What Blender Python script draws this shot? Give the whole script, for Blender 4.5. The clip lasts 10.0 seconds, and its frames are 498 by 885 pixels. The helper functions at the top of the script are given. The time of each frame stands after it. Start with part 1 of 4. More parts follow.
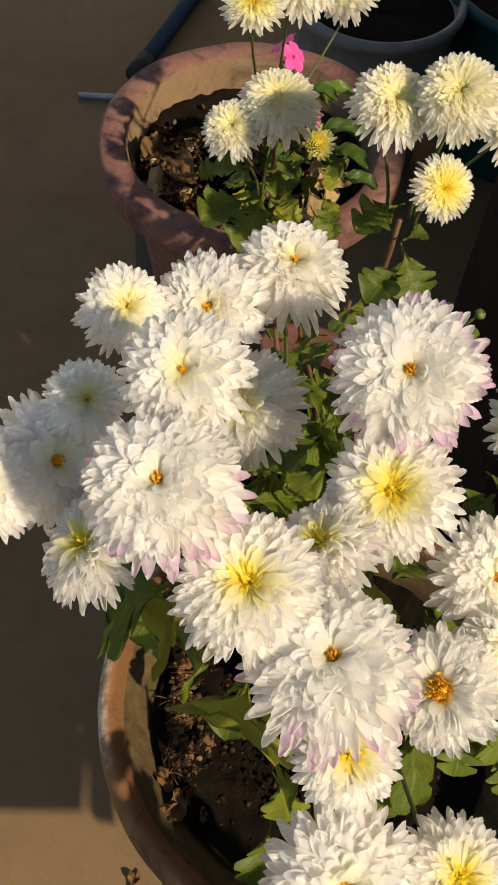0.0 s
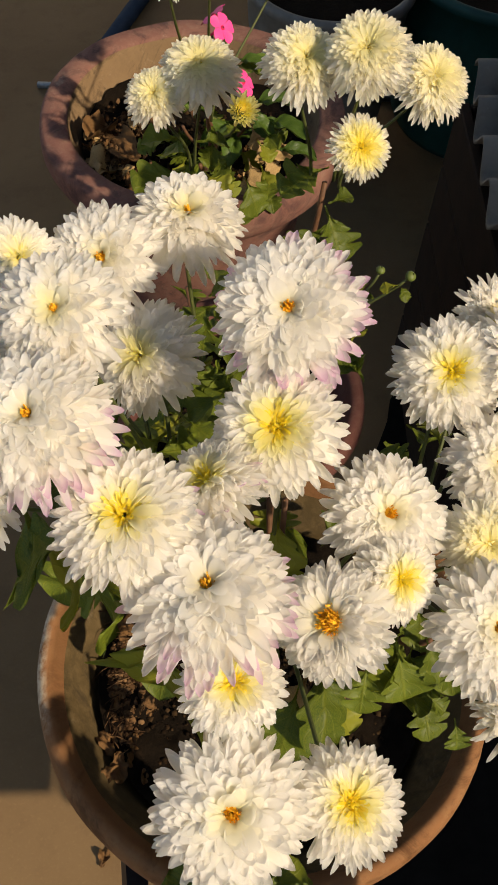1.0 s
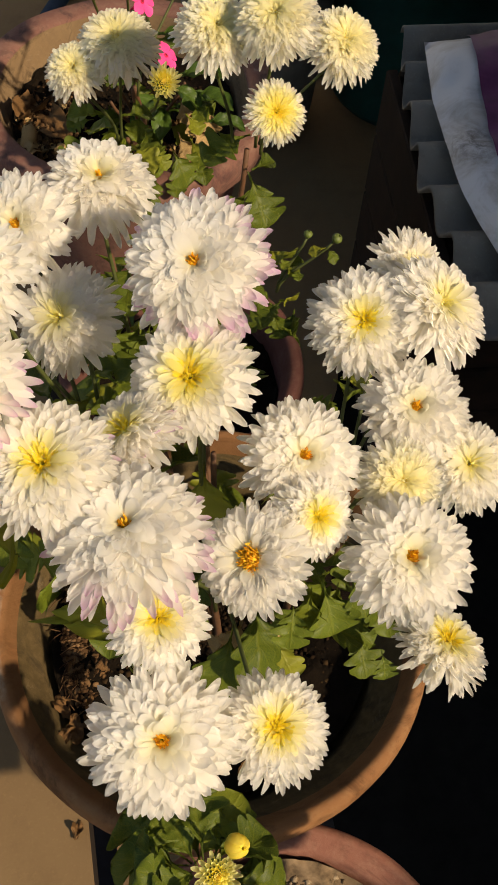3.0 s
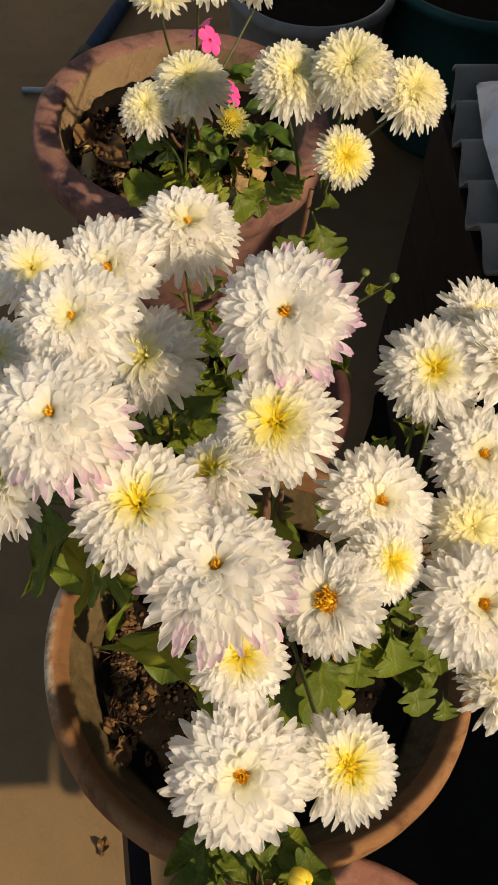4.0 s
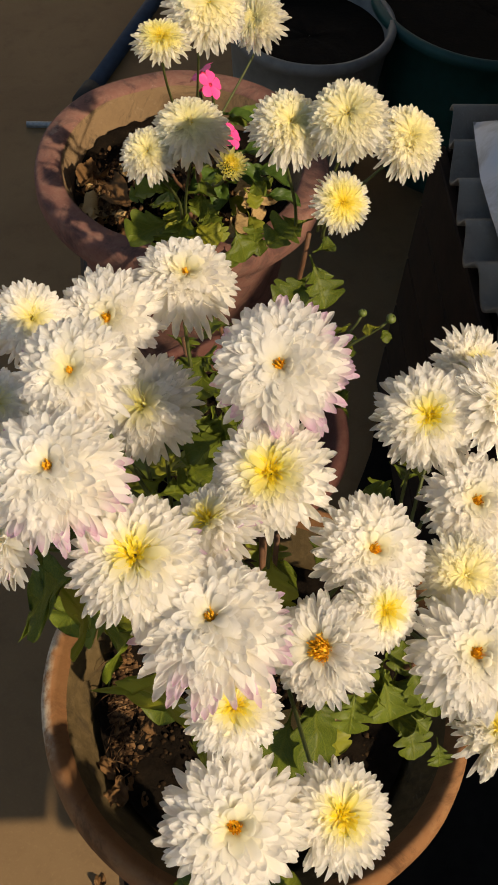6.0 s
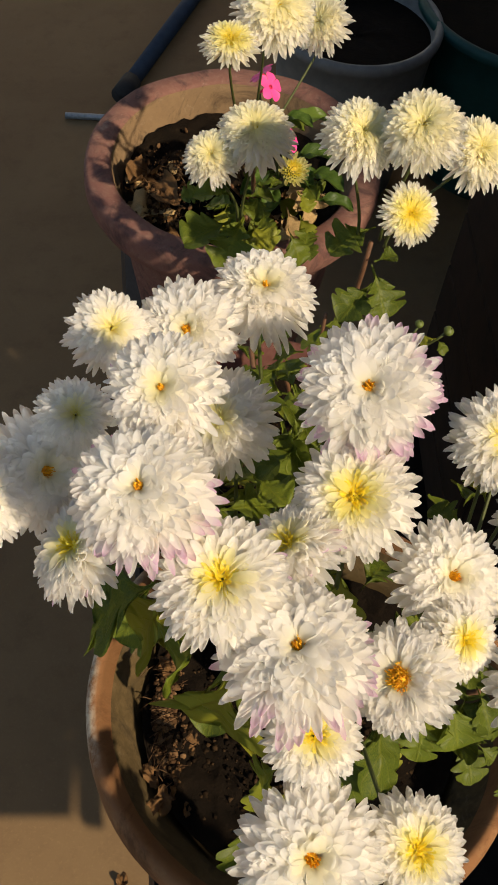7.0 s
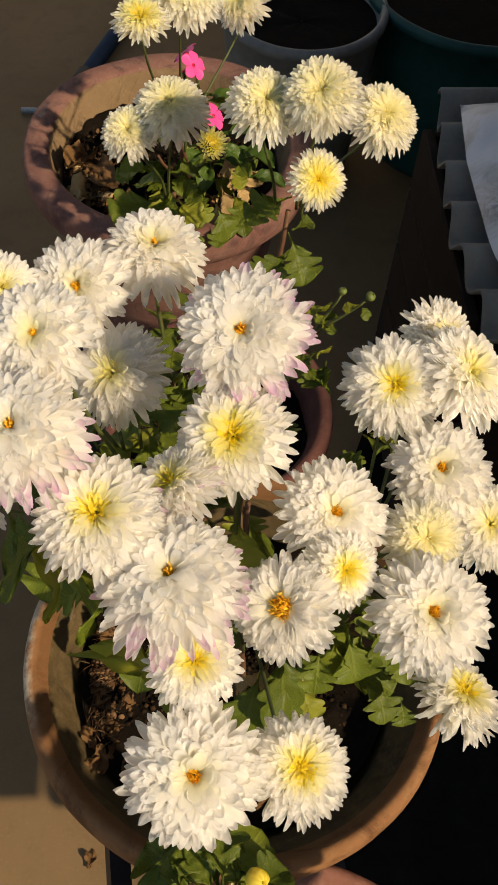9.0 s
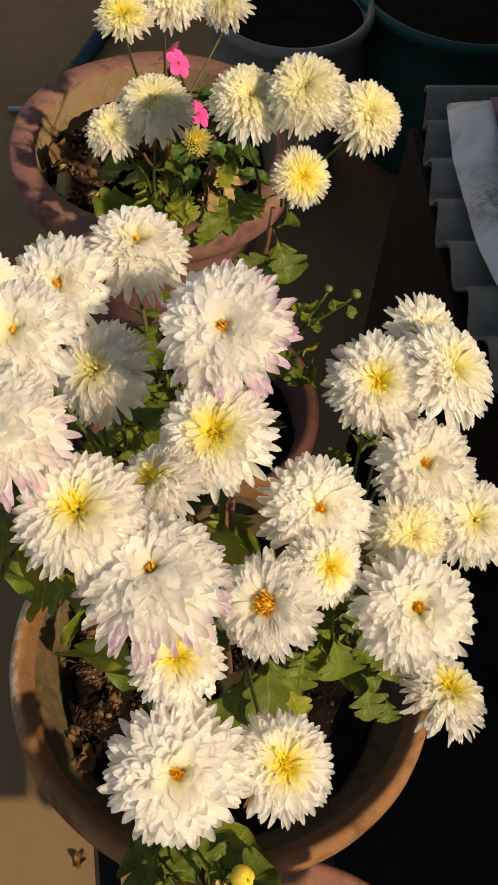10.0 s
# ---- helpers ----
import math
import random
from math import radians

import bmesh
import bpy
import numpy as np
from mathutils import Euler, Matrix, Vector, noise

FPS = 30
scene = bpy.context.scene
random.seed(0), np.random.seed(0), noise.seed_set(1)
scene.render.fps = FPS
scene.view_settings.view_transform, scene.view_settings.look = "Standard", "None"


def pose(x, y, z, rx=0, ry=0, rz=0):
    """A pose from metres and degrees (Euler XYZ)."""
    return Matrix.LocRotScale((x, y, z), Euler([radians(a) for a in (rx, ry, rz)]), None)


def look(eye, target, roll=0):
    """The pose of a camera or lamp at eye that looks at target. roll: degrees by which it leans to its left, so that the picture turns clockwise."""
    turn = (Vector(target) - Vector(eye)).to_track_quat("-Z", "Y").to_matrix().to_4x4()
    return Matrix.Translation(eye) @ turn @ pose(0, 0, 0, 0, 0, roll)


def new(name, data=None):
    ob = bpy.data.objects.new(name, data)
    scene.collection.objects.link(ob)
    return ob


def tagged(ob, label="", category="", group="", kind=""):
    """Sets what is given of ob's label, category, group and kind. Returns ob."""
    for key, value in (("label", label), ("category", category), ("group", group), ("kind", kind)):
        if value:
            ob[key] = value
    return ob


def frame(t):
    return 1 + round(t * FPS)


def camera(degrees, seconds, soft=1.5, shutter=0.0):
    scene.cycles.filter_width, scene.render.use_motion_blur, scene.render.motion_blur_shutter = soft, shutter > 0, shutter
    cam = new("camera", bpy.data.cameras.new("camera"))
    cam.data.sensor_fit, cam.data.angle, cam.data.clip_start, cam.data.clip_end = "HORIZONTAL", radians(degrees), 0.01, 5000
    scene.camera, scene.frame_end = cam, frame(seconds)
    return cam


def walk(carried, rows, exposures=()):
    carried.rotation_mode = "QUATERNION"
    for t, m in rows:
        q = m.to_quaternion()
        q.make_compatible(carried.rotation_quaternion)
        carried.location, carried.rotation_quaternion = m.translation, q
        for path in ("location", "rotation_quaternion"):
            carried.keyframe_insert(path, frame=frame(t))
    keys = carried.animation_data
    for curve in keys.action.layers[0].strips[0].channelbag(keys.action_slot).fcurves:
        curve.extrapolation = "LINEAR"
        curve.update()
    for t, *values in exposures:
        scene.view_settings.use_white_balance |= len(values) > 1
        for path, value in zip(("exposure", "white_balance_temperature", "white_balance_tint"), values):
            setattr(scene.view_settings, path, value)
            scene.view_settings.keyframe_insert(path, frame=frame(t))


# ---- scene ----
cam = camera(30.21, 10.0, soft=1.7)
ROWS = [
    (0.0, 0.0000, 0.0000, 0.7658, 32.57, -2.21, -0.01),
    (0.5, 0.0286, -0.0125, 0.7665, 32.61, -1.97, -1.08),
    (1.0, 0.0491, -0.0262, 0.7593, 32.30, -1.81, -1.81),
    (1.5, 0.0721, -0.0375, 0.7544, 31.68, -1.91, -3.72),
    (2.0, 0.0793, -0.0432, 0.7607, 31.38, -1.97, -4.54),
    (2.2, 0.0857, -0.0484, 0.7640, 31.32, -1.90, -5.12),
    (3.3, 0.0663, -0.0559, 0.7749, 31.37, -2.00, -5.50),
    (3.5, 0.0621, -0.0578, 0.7825, 31.83, -1.99, -5.15),
    (4.0, 0.0384, -0.0477, 0.7895, 32.27, -2.21, -3.06),
    (4.5, 0.0375, -0.0403, 0.8030, 33.29, -2.43, -2.46),
    (5.0, 0.0465, -0.0432, 0.8021, 33.86, -2.11, -2.99),
    (6.5, 0.0304, -0.0356, 0.8026, 33.79, -2.37, -2.45),
    (7.0, 0.0059, -0.0228, 0.7999, 33.38, -2.65, -0.68),
    (7.5, 0.0000, -0.0210, 0.8011, 33.33, -2.26, 0.26),
    (8.0, 0.0286, -0.0374, 0.8027, 33.30, -1.79, -1.11),
    (8.5, 0.0507, -0.0518, 0.8045, 33.29, -1.97, -2.09),
    (9.0, 0.0618, -0.0611, 0.8051, 33.30, -2.12, -2.75),
    (9.5, 0.0639, -0.0610, 0.8048, 33.28, -2.24, -2.94),
    (10.0, 0.0662, -0.0621, 0.8040, 33.28, -2.44, -3.30),
]
walk(cam, [(t, pose(*row)) for t, *row in ROWS], exposures=[(0.0, 0.47, 6600, 7), (0.5, 0.42, 6700, 7), (1.0, 0.37, 6900, 7.5), (2.0, 0.35, 7250, 7.5), (5.0, 0.34, 7150, 7.5), (6.5, 0.32, 7200, 8.5), (7.0, 0.36, 6850, 7.5), (7.8, 0.41, 6800, 7.5), (9.0, 0.37, 7100, 7.5), (10.0, 0.37, 7200, 7.5)])

# ---- light ----
SUN_AZ, SUN_EL = -42.0, 37.5     # degrees; azimuth from +x towards +y
to_sun = Vector((math.cos(radians(SUN_AZ)) * math.cos(radians(SUN_EL)), math.sin(radians(SUN_AZ)) * math.cos(radians(SUN_EL)), math.sin(radians(SUN_EL))))
world = bpy.data.worlds.new("sky")
scene.world = world
world.use_nodes = True
wn = world.node_tree.nodes
sky = wn.new("ShaderNodeTexSky")
sky.sky_type = "NISHITA"
sky.sun_disc = False
sky.sun_elevation = radians(SUN_EL)
sky.sun_rotation = radians(90.0 - SUN_AZ)
world.node_tree.links.new(sky.outputs[0], wn["Background"].inputs[0])
wn["Background"].inputs[1].default_value = 0.118
sun_data = bpy.data.lights.new("sun", "SUN")
sun_data.energy, sun_data.angle, sun_data.color = 4.6, radians(1.2), (1.0, 0.85, 0.66)
sun = new("sun", sun_data)
sun.matrix_world = look(to_sun * 8, (0, 0, 0))

# ---- helpers of this scene ----
rng = random.Random(11)


def mesh_of(name, verts, faces, mats, uvs=None, face_mats=None, smooth=True, tones=None):
    me = bpy.data.meshes.new(name)
    me.from_pydata([tuple(v) for v in verts], [], faces)
    for m in (mats if isinstance(mats, (list, tuple)) else [mats]):
        me.materials.append(m)
    if uvs is not None:
        layer = me.uv_layers.new(name="along")
        loops = np.empty(len(me.loops), dtype=np.int32)
        me.loops.foreach_get("vertex_index", loops)
        layer.data.foreach_set("uv", np.asarray(uvs, dtype=np.float32)[loops].ravel())
        if tones is not None:
            heart = np.zeros((len(loops), 2), dtype=np.float32)
            heart[:, 0] = np.asarray(tones, dtype=np.float32)[loops]
            me.uv_layers.new(name="heart").data.foreach_set("uv", heart.ravel())
    if face_mats is not None:
        me.polygons.foreach_set("material_index", np.asarray(face_mats, dtype=np.int32))
    if smooth:
        me.polygons.foreach_set("use_smooth", np.ones(len(me.polygons), dtype=bool))
    me.update()
    return me


def under(ob, parent, label=""):
    ob.parent = parent
    if label:
        tagged(ob, label)
    return ob


def thing(name, at, label, category, group="", kind=""):
    ob = new(name)
    ob.empty_display_size = 0.02
    ob.location = at
    return tagged(ob, label, category, group, kind)


def frame_of(normal, spin=0.0):
    """A turn whose z looks along the normal."""
    n = Vector(normal).normalized()
    x = Vector((1, 0, 0)) - n * n.x
    if x.length < 0.2:
        x = Vector((0, 1, 0)) - n * n.y
    x.normalize()
    m = Matrix((x, n.cross(x), n)).transposed()
    return m @ Matrix.Rotation(spin, 3, "Z")


def lathe(profile, segs, wobble=0.0, seed=0.0, zw=0.0):
    verts, faces = [], []
    n = len(profile)
    for i in range(segs):
        a = 2 * math.pi * i / segs
        c, s = math.cos(a), math.sin(a)
        for j, (r, z) in enumerate(profile):
            w = 1 + wobble * noise.noise((c * 1.3 + seed, s * 1.3, z * 3)) + wobble * 0.35 * noise.noise((c * 5 + seed, s * 5, z * 14))
            verts.append((r * w * c, r * w * s, z + zw * noise.noise((c * 2 + seed, s * 2, 7.1))))
    for i in range(segs):
        k = (i + 1) % segs
        for j in range(n - 1):
            faces.append((i * n + j, k * n + j, k * n + j + 1, i * n + j + 1))
    return verts, faces


def tube(points, radii, sides=7):
    """A swept tube along points, closed at both ends."""
    pts = [Vector(p) for p in points]
    verts, faces = [], []
    ref = Vector((0.31, 0.87, 0.21))
    for i, p in enumerate(pts):
        d = (pts[min(i + 1, len(pts) - 1)] - pts[max(i - 1, 0)]).normalized()
        x = (ref - d * ref.dot(d)).normalized()
        y = d.cross(x)
        for k in range(sides):
            a = 2 * math.pi * k / sides
            verts.append(p + (x * math.cos(a) + y * math.sin(a)) * radii[i])
    for i in range(len(pts) - 1):
        for k in range(sides):
            m = (k + 1) % sides
            faces.append((i * sides + k, i * sides + m, (i + 1) * sides + m, (i + 1) * sides + k))
    faces.append(tuple(range(sides - 1, -1, -1)))
    faces.append(tuple((len(pts) - 1) * sides + k for k in range(sides)))
    return verts, faces


def bend(a, b, up=0.6, side=(0, 0, 0), n=9):
    """Points of a stem that leaves a upwards and reaches b."""
    a, b, side = Vector(a), Vector(b), Vector(side)
    c1 = a + Vector((0, 0, (b.z - a.z) * up)) + side
    c2 = b + (a - b) * 0.2 - Vector((0, 0, (b.z - a.z) * 0.12)) + side * 0.5
    out = []
    for i in range(n):
        t = i / (n - 1)
        out.append(a * (1 - t) ** 3 + c1 * 3 * t * (1 - t) ** 2 + c2 * 3 * t * t * (1 - t) + b * t ** 3)
    return out


# ---- materials ----
class Mat:
    """A node material with short ways to add nodes."""

    def __init__(self, name):
        self.m = bpy.data.materials.new(name)
        self.m.use_nodes = True
        self.t = self.m.node_tree
        self.b = self.t.nodes["Principled BSDF"]
        self.out = self.t.nodes["Material Output"]

    def add(self, kind, **values):
        n = self.t.nodes.new(kind)
        for key, value in values.items():
            n.inputs[key.replace("_", " ")].default_value = value
        return n

    def link(self, a, b):
        self.t.links.new(a, b)

    def coord(self, which="Object"):
        return self.add("ShaderNodeTexCoord").outputs[which]

    def noise(self, scale, detail=5.0, rough=0.6, vec=None, distort=0.0):
        n = self.add("ShaderNodeTexNoise", Scale=scale, Detail=detail, Roughness=rough, Distortion=distort)
        if vec is not None:
            self.link(vec, n.inputs["Vector"])
        return n.outputs["Fac"]

    def ramp(self, fac, stops):
        n = self.add("ShaderNodeValToRGB")
        e = n.color_ramp.elements
        while len(e) < len(stops):
            e.new(0.5)
        for el, (p, c) in zip(e, stops):
            el.position = p
            el.color = (*c, 1) if len(c) == 3 else c
        self.link(fac, n.inputs[0])
        return n.outputs[0]

    def mix(self, fac, a, b, mode="MIX"):
        n = self.t.nodes.new("ShaderNodeMix")
        n.data_type, n.blend_type = "RGBA", mode
        for sock, v in ((n.inputs[0], fac), (n.inputs[6], a), (n.inputs[7], b)):
            if isinstance(v, (int, float)):
                sock.default_value = v
            elif isinstance(v, tuple):
                sock.default_value = (*v, 1)
            else:
                self.link(v, sock)
        return n.outputs[2]

    def bump(self, height, strength=0.3, distance=0.002):
        n = self.add("ShaderNodeBump", Strength=strength, Distance=distance)
        self.link(height, n.inputs["Height"])
        self.link(n.outputs[0], self.b.inputs["Normal"])
        return n.outputs[0]

    def set(self, color=None, rough=None, spec=0.4, metal=0.0):
        for key, v in (("Base Color", color), ("Roughness", rough), ("Specular IOR Level", spec), ("Metallic", metal)):
            if v is None:
                continue
            if isinstance(v, (int, float)):
                self.b.inputs[key].default_value = v
            elif isinstance(v, tuple):
                self.b.inputs[key].default_value = (*v, 1)
            else:
                self.link(v, self.b.inputs[key])
        return self

    def translucent(self, color, amount, normal=None):
        tr = self.add("ShaderNodeBsdfTranslucent")
        if isinstance(color, tuple):
            tr.inputs[0].default_value = (*color, 1)
        else:
            self.link(color, tr.inputs[0])
        mx = self.add("ShaderNodeMixShader")
        mx.inputs[0].default_value = amount
        self.link(self.b.outputs[0], mx.inputs[1])
        self.link(tr.outputs[0], mx.inputs[2])
        self.link(mx.outputs[0], self.out.inputs[0])
        return self

    def add_up(self, sock, value):
        n = self.add("ShaderNodeMath")
        self.link(sock, n.inputs[0])
        n.inputs[1].default_value = value
        return n.outputs[0]

    def ramp_along(self, stops):
        uv = self.add("ShaderNodeSeparateXYZ")
        self.link(self.coord("UV"), uv.inputs[0])
        return self.ramp(uv.outputs[0], stops), uv.outputs[1]


def petal_material(name, stops, amount=0.77, heart=None):
    """Colour along the petal; with a heart ramp, yellow deepens towards the middle of the flower."""
    m = Mat(name)
    col, across = m.ramp_along(stops)
    if heart:
        layer = m.add("ShaderNodeUVMap")
        layer.uv_map = "heart"
        sep = m.add("ShaderNodeSeparateXYZ")
        m.link(layer.outputs[0], sep.inputs[0])
        col = m.mix(1.0, col, m.ramp(sep.outputs[0], heart), "MULTIPLY")
    geo = m.add("ShaderNodeNewGeometry")
    info = m.add("ShaderNodeObjectInfo")
    add = m.add("ShaderNodeMath")
    m.link(geo.outputs["Random Per Island"], add.inputs[0])
    m.link(info.outputs["Random"], add.inputs[1])
    tone = m.ramp(add.outputs[0], [(0.0, (0.95, 0.95, 0.95)), (1.0, (1.0, 1.0, 1.0))])
    col = m.mix(1.0, col, tone, "MULTIPLY")
    # fine veins along the petal
    uvw = m.add("ShaderNodeMapping")
    m.link(m.coord("UV"), uvw.inputs[0])
    uvw.inputs["Scale"].default_value = (1.5, 9.0, 1.0)
    vein = m.noise(3.0, 3.0, 0.6, uvw.outputs[0])
    m.bump(vein, 0.3, 0.0008)
    m.set(col, 0.40, 0.45)
    return m.translucent(m.mix(1.0, col, (1.0, 0.988, 0.962), "MULTIPLY"), amount).m


HEART = [(0.0, (1.0, 1.0, 1.0)), (0.25, (1.0, 0.99, 0.86)), (0.5, (1.0, 0.98, 0.62)), (0.75, (1.0, 0.94, 0.27)), (1.0, (1.0, 0.88, 0.10))]
PETAL_WHITE = petal_material("petal_white", [(0.0, (0.96, 0.92, 0.72)), (0.30, (0.97, 0.95, 0.87)), (0.62, (0.978, 0.96, 0.925)), (1.0, (0.978, 0.96, 0.935))], heart=HEART)
PETAL_YELLOW = petal_material("petal_yellow", [(0.0, (0.99, 0.80, 0.05)), (0.5, (0.99, 0.87, 0.14)), (1.0, (0.99, 0.91, 0.34))])
PETAL_PINK = petal_material("petal_pink", [(0.0, (0.95, 0.90, 0.70)), (0.70, (0.96, 0.93, 0.90)), (0.86, (0.93, 0.82, 0.89)), (1.0, (0.82, 0.56, 0.77))])
PETAL_MATS = [PETAL_WHITE, PETAL_YELLOW, PETAL_PINK]


def floret_material():
    m = Mat("orange_florets")
    g = m.add("ShaderNodeNewGeometry")
    m.set(m.ramp(g.outputs["Random Per Island"], [(0.0, (0.58, 0.25, 0.012)), (0.55, (0.84, 0.45, 0.025)), (1.0, (0.93, 0.68, 0.08))]), 0.7, 0.2)
    return m.m


FLORET = floret_material()


def leaf_material(name, dark, light, yellow, amount=0.25, rough=0.5):
    m = Mat(name)
    info = m.add("ShaderNodeObjectInfo")
    base = m.ramp(info.outputs["Random"], [(0.0, dark), (0.75, light), (1.0, yellow)])
    n = m.noise(60.0, 4.0, 0.6, m.coord())
    col = m.mix(m.ramp(n, [(0.35, (0, 0, 0)), (0.75, (0.45, 0.45, 0.45))]), base, yellow)
    sep = m.add("ShaderNodeSeparateXYZ")
    m.link(m.coord("UV"), sep.inputs[0])
    # side veins
    ab = m.add("ShaderNodeMath")
    ab.operation = "ABSOLUTE"
    m.link(sep.outputs[1], ab.inputs[0])
    sl = m.add("ShaderNodeMath")
    sl.operation = "MULTIPLY_ADD"
    sl.inputs[1].default_value = -0.35
    m.link(ab.outputs[0], sl.inputs[0])
    m.link(sep.outputs[0], sl.inputs[2])
    sn = m.add("ShaderNodeMath")
    sn.operation = "SINE"
    mu = m.add("ShaderNodeMath")
    mu.operation = "MULTIPLY"
    mu.inputs[1].default_value = 34.0
    m.link(sl.outputs[0], mu.inputs[0])
    m.link(mu.outputs[0], sn.inputs[0])
    vein = m.ramp(sn.outputs[0], [(0.90, (0, 0, 0)), (1.0, (1, 1, 1))])
    mid = m.ramp(ab.outputs[0], [(0.02, (1, 1, 1)), (0.09, (0, 0, 0))])
    v2 = m.mix(1.0, vein, mid, "ADD")
    col = m.mix(m.ramp(v2, [(0.0, (0, 0, 0)), (1.0, (0.18, 0.18, 0.18))]), col, yellow)
    m.bump(v2, 0.4, 0.0007)
    m.set(col, rough, 0.2)
    return m.translucent(col, amount).m


LEAF = leaf_material("leaf_green", (0.034, 0.060, 0.007), (0.085, 0.118, 0.012), (0.23, 0.225, 0.022))
LEAF_GLOSSY = leaf_material("leaf_glossy", (0.030, 0.060, 0.010), (0.055, 0.098, 0.014), (0.11, 0.155, 0.026), 0.2, 0.42)


def plain(name, color, rough=0.6, spec=0.4, metal=0.0, scale=120.0, spread=0.25, bump=0.15):
    m = Mat(name)
    n = m.noise(scale, 4.0, 0.6, m.coord())
    lo = tuple(c * (1 - spread) for c in color)
    hi = tuple(min(1, c * (1 + spread)) for c in color)
    m.set(m.ramp(n, [(0.3, lo), (0.7, hi)]), rough, spec, metal)
    m.bump(n, bump, 0.0008)
    return m.m


STEM = plain("stem_green", (0.06, 0.07, 0.016), 0.6)
STEM_BROWN = plain("stem_brown", (0.10, 0.045, 0.02), 0.7)
DRY = plain("dry_leaf", (0.13, 0.068, 0.028), 0.85, 0.1, 0, 90.0, 0.55, 0.5)
DRY_PALE = plain("dry_leaf_pale", (0.33, 0.22, 0.10), 0.85, 0.1, 0, 70.0, 0.4, 0.5)
VINCA = plain("vinca_petal", (0.75, 0.06, 0.25), 0.5, 0.3, 0, 60.0, 0.15)
VINCA_EYE = plain("vinca_eye", (0.55, 0.01, 0.06), 0.5)
IRON = plain("black_iron", (0.012, 0.012, 0.013), 0.5, 0.4, 0.0)
BUD_GREEN = plain("bud_green", (0.09, 0.115, 0.022), 0.55)


def terracotta(name, base, warm, pale, stain, lime, streak=0.0):
    m = Mat(name)
    co = m.coord()
    big = m.noise(9.0, 6.0, 0.65, co, 0.6)
    fine = m.noise(90.0, 6.0, 0.7, co)
    col = m.mix(m.ramp(big, [(0.35, (0, 0, 0)), (0.65, (1, 1, 1))]), base, warm)
    col = m.mix(m.ramp(fine, [(0.45, (0, 0, 0)), (0.8, (0.6, 0.6, 0.6))]), col, pale)
    dirt = m.noise(16.0, 8.0, 0.75, co, 1.2)
    col = m.mix(m.ramp(dirt, [(0.50, (0, 0, 0)), (0.64, (0.8, 0.8, 0.8))]), col, stain)
    mp = m.add("ShaderNodeMapping")
    m.link(co, mp.inputs[0])
    mp.inputs["Location"].default_value = (3.7, 1.1, 0.4)
    chalk = m.noise(22.0, 9.0, 0.8, mp.outputs[0], 0.4)
    col = m.mix(m.ramp(chalk, [(0.60, (0, 0, 0)), (0.68, (lime, lime, lime))]), col, (0.52, 0.44, 0.33))
    if streak:
        # a crust of lime along one side of the lip
        sep = m.add("ShaderNodeSeparateXYZ")
        m.link(co, sep.inputs[0])
        side = m.ramp(m.add_up(sep.outputs[0], 1.0), [(0.835, (1, 1, 1)), (0.862, (0, 0, 0))])
        flat = m.add("ShaderNodeCombineXYZ")
        m.link(sep.outputs[0], flat.inputs[0])
        m.link(sep.outputs[1], flat.inputs[1])
        ring = m.add("ShaderNodeVectorMath")
        ring.operation = "LENGTH"
        m.link(flat.outputs[0], ring.inputs[0])
        r = ring.outputs["Value"]
        lines = m.ramp(r, [(0.1545, (0, 0, 0)), (0.1560, (0.75, 0.75, 0.75)), (0.1580, (0, 0, 0)), (0.1815, (0, 0, 0)), (0.1850, (1, 1, 1)), (0.1890, (1, 1, 1))])
        mould = m.ramp(r, [(0.163, (0, 0, 0)), (0.168, (0.8, 0.8, 0.8)), (0.177, (0.8, 0.8, 0.8)), (0.181, (0, 0, 0))])
        col = m.mix(m.mix(1.0, mould, m.ramp(big, [(0.3, (0.35, 0.35, 0.35)), (0.6, (1, 1, 1))]), "MULTIPLY"), col, (0.105, 0.048, 0.017))
        side = m.mix(1.0, side, m.ramp(m.add_up(sep.outputs[1], 1.0), [(0.93, (0, 0, 0)), (0.97, (1, 1, 1))]), "MULTIPLY")
        crust = m.mix(1.0, m.mix(1.0, side, lines, "MULTIPLY"), m.ramp(m.mix(0.5, fine, dirt), [(0.44, (0, 0, 0)), (0.56, (streak, streak, streak))]), "MULTIPLY")
        col = m.mix(crust, col, (0.52, 0.43, 0.31))
    both = m.mix(0.5, fine, dirt)
    m.bump(both, 0.55, 0.003)
    m.set(col, 0.85, 0.2)
    return m.m


CLAY_A = terracotta("clay_rosy", (0.145, 0.064, 0.050), (0.180, 0.088, 0.066), (0.22, 0.14, 0.10), (0.06, 0.032, 0.03), 0.2)
CLAY_B = terracotta("clay_aged", (0.180, 0.080, 0.032), (0.230, 0.108, 0.045), (0.24, 0.138, 0.066), (0.080, 0.034, 0.013), 0.10, 0.95)
# red clay darkened for the shaded middle pot; CLAY_D keeps the lit tone
CLAY_C = terracotta("clay_red_shaded", (0.090, 0.034, 0.028), (0.115, 0.046, 0.036), (0.15, 0.08, 0.06), (0.09, 0.035, 0.025), 0.2)
CLAY_D = terracotta("clay_peach", (0.19, 0.075, 0.052), (0.24, 0.105, 0.07), (0.30, 0.17, 0.115), (0.12, 0.05, 0.035), 0.2)

# stain tone deepened here to break the wall into patches of shade
INNER_A = terracotta("clay_inner_dry", (0.150, 0.094, 0.048), (0.185, 0.120, 0.064), (0.12, 0.075, 0.042), (0.035, 0.021, 0.012), 0.1)
